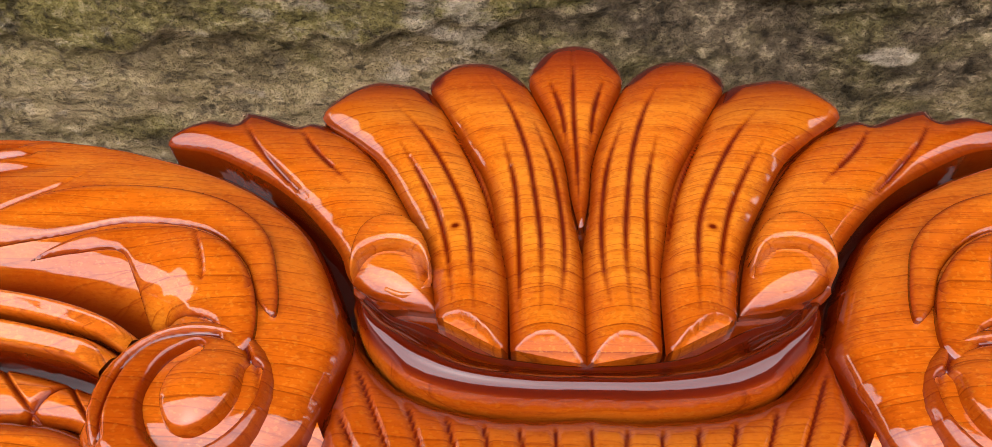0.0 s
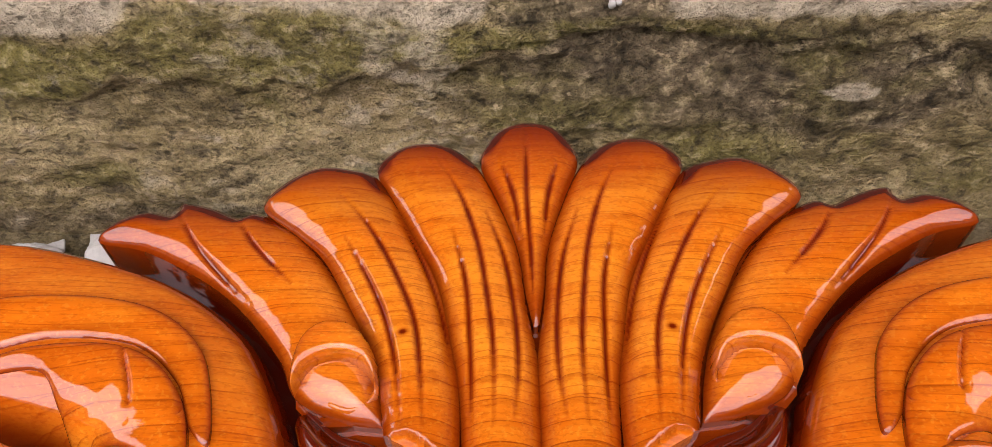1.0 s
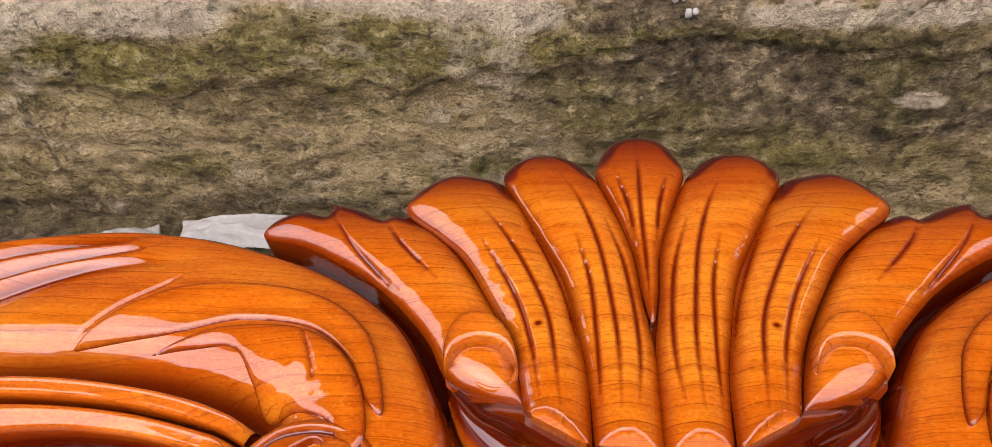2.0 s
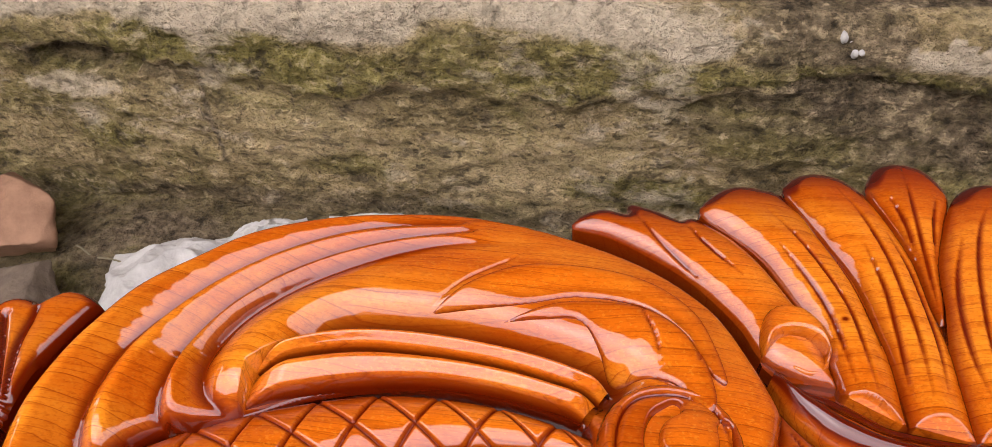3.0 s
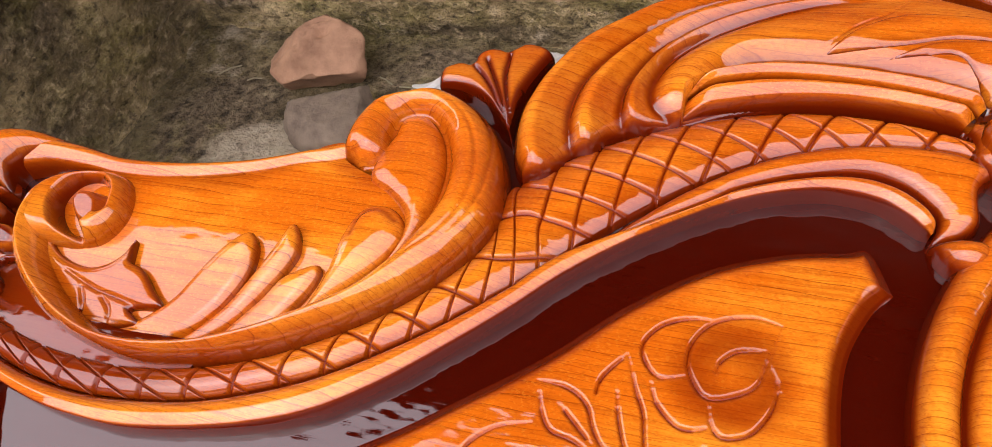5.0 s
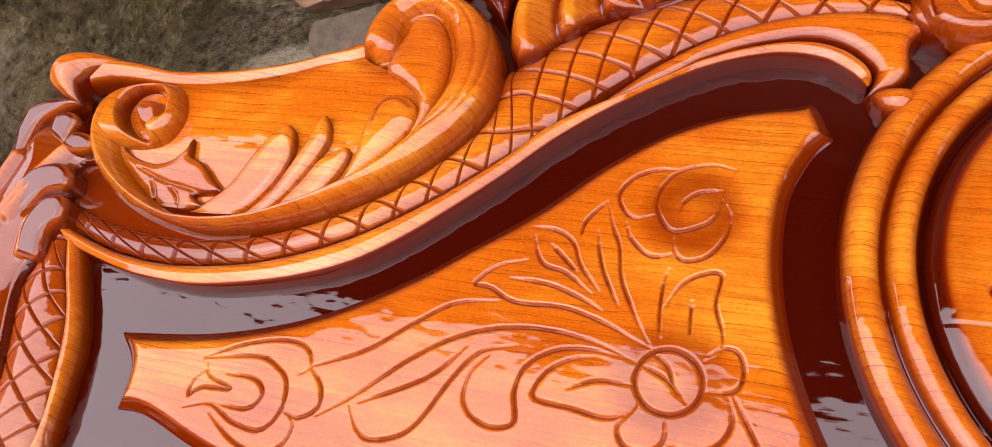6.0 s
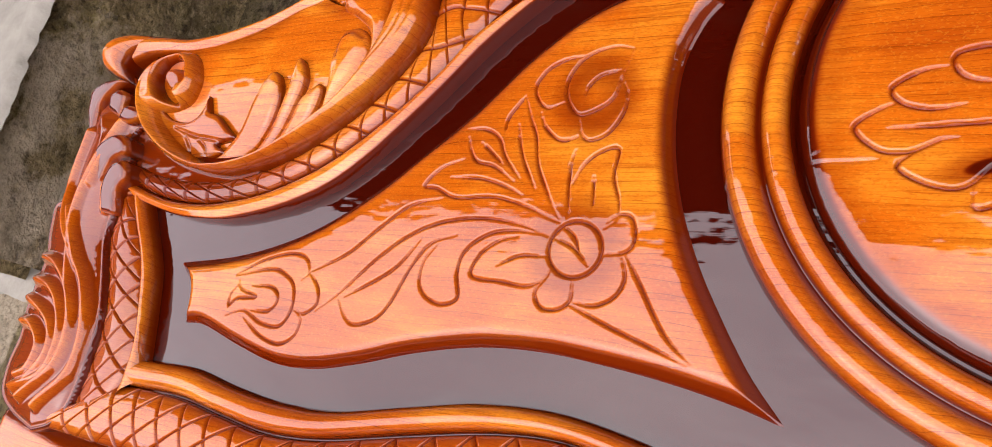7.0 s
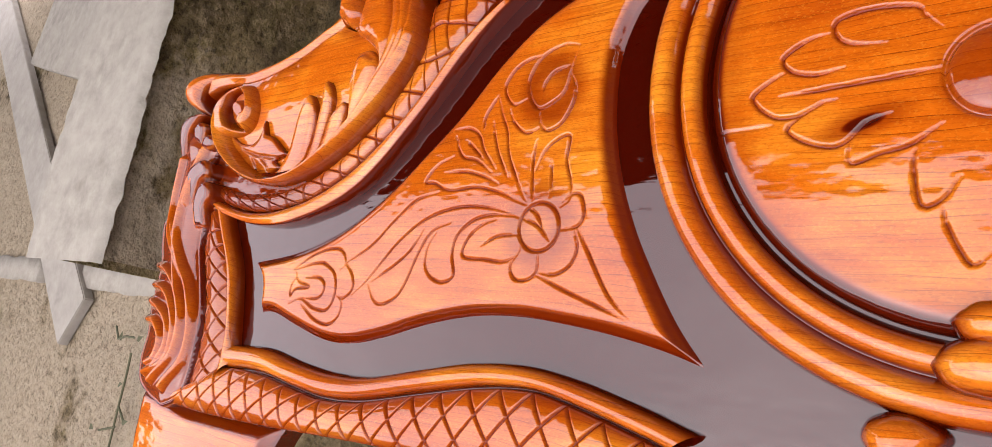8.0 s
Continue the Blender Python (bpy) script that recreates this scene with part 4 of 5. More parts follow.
wv, wf = wall_skin(3.2, prof, lambda a, o, up: (LEFT_X + a, WALL_Y - o, up), 0.0075)
lime, moss, damp_shade = zip(*(north_masks(*v) for v in wv))
surface("wall_north", wv, wf, WALL, {"lime": lime, "moss": moss, "damp_shade": damp_shade}, "low mossy weathered concrete wall with pale worn top", "wall")
prof = [(0, -0.03), (0, 0.33), (-0.008, TOP), (-0.355, TOP + 0.002), (-0.362, TOP - 0.02), (-0.362, -0.03)]
wv, wf = wall_skin(1.25, prof, lambda a, o, up: (LEFT_X + o, -0.205 + a, up), 0.011)
# The face's dark tone is its shade, put into the colour mask.
surface("wall_west", wv, wf[:, ::-1], WALL, {
    "lime": [1.0 if z > TOP - 0.012 else (0.75 + 0.9 * cloud(x, y, z, 11.0, 3.6)) * (1 - smooth(y, 0.10, 0.32)) if z > 0.19 + 0.05 * cloud(y, 0, 0, 7.0, 2.0) and x > LEFT_X - 0.1 else 0.0 for x, y, z in wv],
    "damp_shade": [0.5 + 0.5 * cloud(x, y, z, 4.0, 8.1) if z < TOP - 0.012 else 0.0 for x, y, z in wv]}, "low concrete wall, face darkened as in shade, with pale cement top", "wall")


def block(lo, hi, bevel=0.004):
    bm = bmesh.new()
    bmesh.ops.create_cube(bm, size=1.0)
    for v in bm.verts:
        v.co = [a + (c + 0.5) * (b - a) for a, b, c in zip(lo, hi, v.co)]
    if bevel:
        bmesh.ops.bevel(bm, geom=bm.edges[:], offset=bevel, segments=2, affect="EDGES")
    return bm


def flat(ob):
    ob.data.polygons.foreach_set("use_smooth", np.zeros(len(ob.data.polygons), bool))
    return ob


cv, cf = lattice_mesh(np.arange(-1.735, -1.362, 0.012), np.arange(-0.215, 0.98, 0.012), lambda x, y: (x + (0.010 * noise.noise(Vector((y * 9, x * 3, 0))) + 0.012 * noise.fractal(Vector((y * 30, x * 8, 2)), 0.9, 2.0, 4)) * smooth(abs(x + 1.55), 0.12, 0.18), y, TOP + 0.010 + rough(x, y, 0, 9.0, 0.003) - 0.016 * (max(0.0, x + 1.385) / 0.023) ** 2))
surface("coping_west", cv, cf, LEDGE, {}, "pale worn cement coping on the low wall", "coping")
# ---- the headboard ----
board = tagged(new("headboard"), "glossy amber-varnished carved wooden bed headboard lying face up", "headboard")
board.matrix_world = pose(0.0118, 0.1452, 0.4445, 3.805, 0.965, 1.664)
board.empty_display_size = 0.1

# the dark lacquered board under all carving
edge = [(0, 0.165), (-0.06, 0.155), (-0.115, 0.138), (-0.18, 0.128), (-0.24, 0.122), (-0.31, 0.122), (-0.38, 0.108), (-0.44, 0.072), (-0.47, 0.025), (-0.50, 0.035), (-0.54, 0.02), (-0.545, -0.012), (-0.60, -0.045), (-0.66, -0.082), (-0.74, -0.10), (-0.84, -0.095), (-0.915, -0.10), (-0.915, -0.16), (-0.92, -0.26), (-0.935, -0.31), (-0.93, -0.42), (-0.935, -0.47), (-0.88, -0.508), (-0.70, -0.506), (-0.40, -0.498), (0, -0.495)]
edge = np.array(edge + flip(edge)[::-1][1:-1])
part("back_board", carve(edge, lambda P, d, puff: (-0.010 + 0 * d, 0.97 + 0 * d), 0.006, -0.042, False), WOOD, board, "dark mahogany-stained glossy recessed board")

# raised side panels with engraved flowers
panel_edge = poly(PANEL_TOP, [PANEL_TOP[-1], *PANEL_RIGHT[1:]], [PANEL_RIGHT[-1], *PANEL_LOW[:12]], [PANEL_LOW[11], PANEL_LOW[12], PANEL_TOP[0]])
ENGRAVED = [BUD, BUD_IN, PET_A, PET_B, PET_C, LFA, LFB, LFC, LFD, LFE, LFF, LFG, LFH, UPA, UPB, UPC, RIN_A, RIN_B, PTA, PTB, PTC, LLA, LLB, STA, STB, LSA, LSB, LSC, CUA, CUB, TUA, TUB, TUC, TUD, TUE, TUF]
ring_c = (-0.3185, -0.305)
RING_LINE = [(ring_c[0] + 0.0205 * math.cos(a), ring_c[1] + 0.0205 * math.sin(a)) for a in np.linspace(0, 2 * math.pi, 20)]


def panel_top(P, d, puff):
    h = -0.010 + 0.0105 * (1 - np.exp(-((d / 0.0085) ** 2)) * (1 - d / 0.02).clip(0))

    def lines(width, depth):
        return np.maximum(cut(P, ENGRAVED, width, depth, "vee", True), cut(P, [RING_LINE], width, depth, "vee"))

    h = h - lines(0.0018, 0.0032)
    # Airbrushed toner at bevel and flowers, with painted shade on the slope.
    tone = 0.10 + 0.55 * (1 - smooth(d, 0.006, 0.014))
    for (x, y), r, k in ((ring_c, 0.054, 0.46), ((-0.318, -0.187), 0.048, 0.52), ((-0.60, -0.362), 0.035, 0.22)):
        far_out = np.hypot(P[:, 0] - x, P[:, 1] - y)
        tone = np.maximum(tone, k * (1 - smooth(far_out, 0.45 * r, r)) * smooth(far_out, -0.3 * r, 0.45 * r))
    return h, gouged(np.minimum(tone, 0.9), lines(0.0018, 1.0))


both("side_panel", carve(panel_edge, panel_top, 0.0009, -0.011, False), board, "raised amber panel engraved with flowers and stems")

# round medallion with engraving and double ring
MC_V, R_IN = -0.20, 0.177
MED = [MA, MB, MC, MD, ME, MF, MG, MH]
MED = MED + [flip(m) for m in MED]
circle = np.array([(R_IN * math.cos(a), MC_V + R_IN * math.sin(a)) for a in np.linspace(0, 2 * math.pi, 360, endpoint=False)])
BOSS_LINE = [(0.028 * math.cos(a), -0.222 + 0.028 * math.sin(a)) for a in np.linspace(0, 2 * math.pi, 24)]


def medallion_top(P, d, puff):
    h = -0.010 + 0.012 * quarter(d, 0.016) - np.maximum(cut(P, MED, 0.0020, 0.0032, "vee", True), cut(P, [BOSS_LINE], 0.0020, 0.0032, "vee"))
    rb = np.hypot(P[:, 0], P[:, 1] + 0.222)
    h = h + 0.006 * np.sqrt(np.clip(1 - (rb / 0.026) ** 2, 0, 1))
    # Rim toner deepens into the recess, shade painted in with it.
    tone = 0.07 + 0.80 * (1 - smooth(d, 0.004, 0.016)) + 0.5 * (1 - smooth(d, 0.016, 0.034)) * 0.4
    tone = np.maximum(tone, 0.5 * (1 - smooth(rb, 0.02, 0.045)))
    h = h - 0.0012 * np.exp(-(((P[:, 1] + 0.238 - 0.03 * P[:, 0]) / 0.0009) ** 2)) * smooth(-P[:, 0], 0.125, 0.14)
    knot = np.hypot((P[:, 0] + 0.072) / 0.030, (P[:, 1] + 0.246 - 0.25 * (P[:, 0] + 0.072)) / 0.011)
    tone = np.maximum(tone, 0.5 * (1 - smooth(knot, 0.4, 1.4)) + 0.5 * (1 - smooth(knot, 0.25, 0.5)))
    return h, gouged(np.minimum(tone, 0.9), cut(P, MED, 0.0020, 1.0, "vee", True))


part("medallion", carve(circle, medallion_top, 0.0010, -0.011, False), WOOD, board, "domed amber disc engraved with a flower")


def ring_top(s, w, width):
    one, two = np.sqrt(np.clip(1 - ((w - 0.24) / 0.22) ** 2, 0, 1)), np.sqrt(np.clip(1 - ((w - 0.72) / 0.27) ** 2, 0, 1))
    # Groove between the beads and both edges: shade put into the colour.
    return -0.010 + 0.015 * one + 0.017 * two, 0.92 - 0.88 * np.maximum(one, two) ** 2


turn = np.linspace(radians(118), radians(422), 120)
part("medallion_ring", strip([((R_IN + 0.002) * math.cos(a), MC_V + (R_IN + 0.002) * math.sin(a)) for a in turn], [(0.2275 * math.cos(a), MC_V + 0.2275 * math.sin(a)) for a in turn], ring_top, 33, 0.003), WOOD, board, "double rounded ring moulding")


# mouldings and lattice bands
def bead(s, w, width):
    one = np.sqrt(np.clip(1 - ((w - 0.55) / 0.45) ** 2, 0, 1))
    # The bead's steep sides have their shade put into the colour.
    return -0.008 + 0.016 * one * np.sqrt((width / 0.016).clip(0, 1)), np.maximum(0.80 * np.abs(2 * w - 1.1).clip(0, 1) ** 1.6, 0.14)


def top_bead(s, w, width):
    # Both flanks beside the flat face are darkened with painted shade.
    return -0.008 + 0.017 * faced(w, 0.58, 0.16, 0.84) * np.sqrt((width / 0.016).clip(0, 1)), np.maximum(0.66 * (1 - smooth(w, 0.02, 0.46)), 0.74 * smooth(w, 0.78, 0.94))


both("top_moulding", strip([(-0.846, -0.250), *LAT_LOW[:12], *INNER_TOP[1:8], (-0.2095, -0.0645), (-0.211, -0.0715)], [(-0.816, -0.275), *MOULD_LOW[:15], (-0.245, -0.056), (-0.229, -0.065), (-0.219, -0.0725), (-0.213, -0.0735)], top_bead, 33, 0.002, -0.014), board)
fold = poly([*LAT_LOW[11:], (-0.172, -0.024), *FOLD_OUT[1:]], [FOLD_OUT[-1], *INNER_TOP[1:9][::-1], LAT_LOW[11]])
folds = both("moulding_fold", carve(fold, lambda P, d, p: (-0.009 + 0.014 * (0.4 * p + 0.6 * quarter(d, 0.009)) + 0.16 * (P[:, 1] + 0.055), 0.40 * (1 - smooth(d, 0.0, 0.007))), 0.0014, -0.011), board, "curled end of the moulding")
both("moulding_knob", carve(poly(KNOB_LOW + KNOB_LOW[:1]), lambda P, d, p: (-0.010 + 0.020 * p, 0.25 * (1 - p)), 0.0013, -0.011), folds)
both("side_moulding", strip([(-0.834, -0.258), *MOUL_OUT, (-0.776, -0.476)], [(-0.808, -0.268), *MOUL_IN, (-0.742, -0.452)], bead, 21, 0.003, -0.014), board)
both("bottom_moulding", strip(BOT_TOP, BMOUL_TOP, bead, 21, 0.003, -0.014), board)


def lattice(pitch, crown, slant, dark=(0.0, 0.0, 1.0)):
    def top(s, w, width):
        g = 0
        for sign in (1, -1):
            f = (s + sign * slant * width * w) / pitch
            f = np.abs(f - np.round(f)) * pitch
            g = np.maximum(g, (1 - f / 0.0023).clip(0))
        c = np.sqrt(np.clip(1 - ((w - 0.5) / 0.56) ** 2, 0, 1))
        # Rounded sides carry painted shade; dark is toner sprayed near the start.
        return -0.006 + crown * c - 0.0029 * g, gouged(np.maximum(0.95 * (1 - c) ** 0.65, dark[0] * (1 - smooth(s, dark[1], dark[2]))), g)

    return top


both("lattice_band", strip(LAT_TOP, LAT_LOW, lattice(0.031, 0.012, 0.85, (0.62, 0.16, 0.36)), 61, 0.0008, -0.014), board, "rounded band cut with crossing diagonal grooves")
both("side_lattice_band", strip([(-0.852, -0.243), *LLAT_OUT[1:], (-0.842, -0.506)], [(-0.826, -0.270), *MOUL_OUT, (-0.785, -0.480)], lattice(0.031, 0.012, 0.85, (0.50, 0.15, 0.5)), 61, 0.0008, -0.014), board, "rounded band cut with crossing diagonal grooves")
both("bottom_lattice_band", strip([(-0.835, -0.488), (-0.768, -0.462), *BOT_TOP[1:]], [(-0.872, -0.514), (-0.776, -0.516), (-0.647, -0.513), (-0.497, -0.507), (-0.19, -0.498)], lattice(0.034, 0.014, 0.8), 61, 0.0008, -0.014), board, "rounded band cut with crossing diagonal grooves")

corner = [(-0.915, -0.19), (-0.922, -0.135), (-0.885, -0.128), (-0.862, -0.165), (-0.80, -0.205), (-0.73, -0.228), (-0.66, -0.228), (-0.66, -0.25), (-0.74, -0.262), (-0.83, -0.262), (-0.90, -0.27)]
both("corner_bed", carve(poly(corner + corner[:1]), lambda P, d, p: (-0.001 + 0 * d, 0.66 + 0 * d), 0.004, -0.02, False), board)

# crest shell
def lobe(lines, rise, tip, high=0.011, toe=None, sides=None, base=0.002):
    def top(P, d, puff):
        lift = smooth(P[:, 1], 0.0, tip)
        if sides:  # the cut-off foot does not round the lobe
            d = near(P, sides, 0.05)[0]
            puff = (d / 0.018).clip(0, 1)
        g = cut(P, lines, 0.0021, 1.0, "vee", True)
        h = base + rise * lift + high * (0.6 * (1 - (1 - (d / 0.015).clip(0, 1)) ** 2) ** 0.7 + 0.25 * puff) - 0.0021 * g
        # Toned tips; valleys between lobes and gouges are darkened with painted shade.
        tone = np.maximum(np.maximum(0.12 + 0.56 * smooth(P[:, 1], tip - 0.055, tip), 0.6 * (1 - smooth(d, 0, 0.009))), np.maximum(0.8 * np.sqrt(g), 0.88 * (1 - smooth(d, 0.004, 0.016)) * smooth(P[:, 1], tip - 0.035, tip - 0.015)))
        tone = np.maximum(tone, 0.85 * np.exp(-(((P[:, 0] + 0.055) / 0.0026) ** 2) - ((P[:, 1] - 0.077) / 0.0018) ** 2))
        if toe:  # the foot of the lobe is cut off by a slanting facet with a rounded upper edge
            a0, a1 = np.array(toe[0]), np.array(toe[-1])
            nrm = np.array((-(a1 - a0)[1], (a1 - a0)[0])) / np.linalg.norm(a1 - a0)
            away = np.abs((P - a0) @ nrm)
            on = inside(P, spline(toe, 0.001))
            h = np.where(on, np.minimum(h, 0.0035 + 0.75 * away), h)
            tone = np.where(on, 8.05, np.maximum(tone, 0.3 * (1 - smooth(near(P, toe, 0.02)[0], 0.0, 0.004))))
        return h, tone

    return top


mid_edge = poly(LOBE_MID + flip(LOBE_MID)[::-1][1:])
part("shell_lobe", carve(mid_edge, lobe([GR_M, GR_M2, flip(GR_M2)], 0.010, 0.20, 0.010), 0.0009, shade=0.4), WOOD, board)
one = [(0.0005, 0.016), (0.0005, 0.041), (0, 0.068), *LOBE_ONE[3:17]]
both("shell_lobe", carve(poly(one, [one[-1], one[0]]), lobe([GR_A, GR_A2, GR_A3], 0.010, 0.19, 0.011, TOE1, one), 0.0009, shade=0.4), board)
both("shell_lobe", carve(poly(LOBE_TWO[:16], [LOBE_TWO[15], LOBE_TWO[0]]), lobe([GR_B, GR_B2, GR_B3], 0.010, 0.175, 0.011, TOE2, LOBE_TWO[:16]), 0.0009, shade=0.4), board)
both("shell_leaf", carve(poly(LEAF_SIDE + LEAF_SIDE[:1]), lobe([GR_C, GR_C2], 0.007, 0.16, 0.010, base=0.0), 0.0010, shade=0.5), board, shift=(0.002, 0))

# filler wood under the lobes, coloured as their shaded valleys
shell_bed = [(-0.128, 0.118), (-0.112, 0.137), (-0.088, 0.150), (-0.055, 0.158), (-0.022, 0.160)]
shell_bed = poly(shell_bed + flip(shell_bed)[::-1], [(0.128, 0.118), (0.10, 0.07), (0.07, 0.03), (0, 0.012), (-0.07, 0.03), (-0.10, 0.07), (-0.128, 0.118)])
part("shell_bed", carve(shell_bed, lambda P, d, p: (-0.005 + 0.013 * smooth(P[:, 1], 0.0, 0.19), 0.62 + 0 * d), 0.003, -0.034, False), WOOD, board)


def bowl_top(P, d, puff):
    """A hooked end of the lip: a raised crescent rim over a dark hollow, closed below by a small rolled edge."""
    rim = inside(P, np.vstack([spline(RIM_OUT, 0.001), spline(RIM_IN, 0.001)[::-1]]))
    to_rim, to_lip = near(P, RIM_IN, 0.03)[0], near(P, BOWL_LIP, 0.03)[0]
    low = 0.0070 * np.exp(-((to_lip / 0.0024) ** 2))
    hollow = -0.003 + 0.005 * smooth(to_rim, 0.004, 0.020) * (1 - smooth(to_rim, 0.020, 0.034))
    h = np.where(rim, 0.007 + 0.011 * quarter(np.minimum(to_rim, d), 0.005), np.maximum(hollow, low))
    # The hollow under the rim has its shade put into the colour.
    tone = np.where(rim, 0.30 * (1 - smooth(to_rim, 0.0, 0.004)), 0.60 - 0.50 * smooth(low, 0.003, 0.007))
    return h, tone


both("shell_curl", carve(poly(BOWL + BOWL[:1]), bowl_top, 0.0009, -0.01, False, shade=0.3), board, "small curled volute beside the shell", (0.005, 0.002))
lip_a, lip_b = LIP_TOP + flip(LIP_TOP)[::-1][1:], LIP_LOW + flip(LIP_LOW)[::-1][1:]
# Red-brown lip, its concave upper side deepened with painted shade.
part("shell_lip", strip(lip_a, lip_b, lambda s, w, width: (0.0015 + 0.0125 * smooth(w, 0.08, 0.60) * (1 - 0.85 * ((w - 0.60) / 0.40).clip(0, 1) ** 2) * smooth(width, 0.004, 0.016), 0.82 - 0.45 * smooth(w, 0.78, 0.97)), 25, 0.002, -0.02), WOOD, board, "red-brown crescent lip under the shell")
def skirt_top(P, d, puff):
    f = P[:, 0] / (0.17 + P[:, 1]) / 0.082
    g = np.exp(-(((f - np.round(f)) * 0.013 / 0.0014) ** 2)) * smooth(d, 0.004, 0.010)
    # Grooves and rim of the apron are darkened with painted shade.
    return -0.006 + 0.016 * quarter(d, 0.016) + 0.05 * (-0.02 - P[:, 1]).clip(-0.05, 0.04) - 0.0026 * g, np.maximum(0.36 + 0.4 * (1 - smooth(d, 0.0, 0.014)), 0.8 * g)


skirt_edge = poly([(0, -0.003), *LIP_LOW[::-1][1:]], [LIP_LOW[0], (-0.098, 0.02), (-0.101, -0.004), (-0.102, -0.018), (-0.094, -0.032), (-0.06, -0.042), (0, -0.046)])
skirt_full = np.vstack([skirt_edge, (skirt_edge * (-1, 1))[::-1]])
part("shell_skirt", carve(skirt_full, skirt_top, 0.0013, -0.02, False), WOOD, board, "fluted apron under the shell")

# the two large scrolls beside the shell
big_edge = poly([*BIG_TOP[:-2], *BIG_RIGHT[1:6]], [BIG_RIGHT[5], (-0.14, -0.040), (-0.17, -0.036), (-0.19, -0.022), *BIG_LOW[:9]], [BIG_LOW[8], *BIG_LOW[9:11]], BIG_LOW[10:14], [*BIG_LOW[13:], BIG_TOP[0]])


def big_height(P, d):
    """Height of the large scroll, and its crease and hollow for painted shade, d being the distance to its edge."""
    fade = 1 - 0.62 * smooth(P[:, 0], -0.41, -0.27)
    past = smooth(P[:, 0], -0.30, -0.20)
    roll, valley, lee = shingles(P, [BIG_TOP[:15], FG1, FG2, [*FG3[:-1], (-0.234, 0.112)]])
    h = -0.006 + 0.012 * quarter(d, 0.009) + 0.012 * quarter(d, 0.036) + 0.0105 * fade * (1 - past) * (roll - 0.7)
    fall = near(P, RIB_UP, 0.06)[0]
    under = inside(P, np.vstack([spline(RIB_UP, 0.002), spline([(x, y - 0.007) for x, y in RIB_LOW], 0.002)[::-1]]))
    left = smooth(P[:, 0], -0.372, -0.325)
    h = np.where(under, np.minimum(h, 0.0), h - 0.019 * left * np.exp(-((fall / 0.015) ** 2)))
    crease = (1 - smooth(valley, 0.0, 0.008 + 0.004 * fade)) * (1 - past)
    # Lee sides of the flutes: a dark reflection put into the colour.
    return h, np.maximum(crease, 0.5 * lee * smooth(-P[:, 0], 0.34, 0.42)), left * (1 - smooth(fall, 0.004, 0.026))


def big_top(P, d, puff):
    h, crease, hol = big_height(P, d)
    g2 = cut(P, [LG1, LG3, RIDGE], 0.0016, 0.0018, "vee", True)
    # Creases and the hollow beside the ribs are shade painted on.
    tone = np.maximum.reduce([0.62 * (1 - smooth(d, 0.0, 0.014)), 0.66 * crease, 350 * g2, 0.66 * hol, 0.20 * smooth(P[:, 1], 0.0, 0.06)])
    return h - g2, np.minimum(tone, 0.74)


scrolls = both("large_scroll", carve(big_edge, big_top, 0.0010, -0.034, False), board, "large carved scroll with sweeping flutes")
big_ring = np.vstack([big_edge, big_edge[:1]])[::4]
for leaf, foot_line, lines in ((LEAFA, [*LEAFA[8:], LEAFA[0]], []), (LEAFB, [*LEAFB[6:], LEAFB[0]], [LG4, LG5])):

    def scroll_leaf_top(P, d, p, foot_line=foot_line, lines=lines):
        g = cut(P, lines, 0.0018, 1.0, "vee", True)
        h = big_height(P, nearest(P, big_ring)[0])[0]
        return h + 0.0006 + 0.0012 * quarter(d, 0.0025) + 0.16 * near(P, foot_line, 0.03)[0] - 0.0020 * g, np.maximum(0.75 * g, 0.60 * (1 - smooth(d, 0.0, 0.0025)))

    both("scroll_leaf", carve(poly(leaf + leaf[:1]), scroll_leaf_top, 0.0010, 0.0, False, shade=0.3), scrolls)


def rib(high):
    # Shade on the rib's two sides is painted into its colour.
    return lambda s, w, width: (0.000 + high * faced(w, 0.42, 0.20, 0.80) * np.sqrt(smooth(s, -0.003, 0.022) * smooth(s.max() - s, -0.004, 0.010)), 0.72 * smooth(np.abs(w - 0.55), 0.24, 0.46))


both("scroll_rib", strip(RIB_UP, RIB_MID, rib(0.021), 17, 0.0015, -0.012), scrolls)
both("scroll_rib", strip(RIB_MID, RIB_LOW, rib(0.018), 17, 0.0015, -0.012), scrolls)
ring_o = [np.array((-0.150, -0.006)) + (0.036 * math.cos(a), 0.034 * math.sin(a)) for a in np.linspace(0, 2 * math.pi, 90, endpoint=False)]


def volute_top(P, d, puff):
    """The scroll's end rolled up: one spiral groove parts the eye from the coil round it."""
    eye = inside(P, np.vstack([spline(SPIRAL_IN, 0.001), spline([SPIRAL_IN[-1], (-0.131, 0.012), (-0.140, 0.014), SPIRAL_IN[0]], 0.001)]))
    away = near(P, SPIRAL_IN, 0.03)[0]
    out = near(P, SPIRAL_OUT, 0.03)[0]
    dome = 0.006 + (0.004 + 0.016 * np.sqrt(np.clip(1 - ((P[:, 0] + 0.142) / 0.024) ** 2 - ((P[:, 1] + 0.004) / 0.026) ** 2, 0, 1))) * smooth(away, 0.0, 0.005)
    coil = 0.007 + 0.015 * quarter(d, 0.008) - 0.016 * (1 - smooth(away, 0.0, 0.005)) - 0.004 * np.exp(-((out / 0.0016) ** 2))
    # Eye and coil darken into the spiral groove with painted shade.
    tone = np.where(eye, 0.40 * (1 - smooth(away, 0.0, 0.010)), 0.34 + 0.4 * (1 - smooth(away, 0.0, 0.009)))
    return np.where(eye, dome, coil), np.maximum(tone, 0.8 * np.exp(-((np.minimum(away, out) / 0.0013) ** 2)))


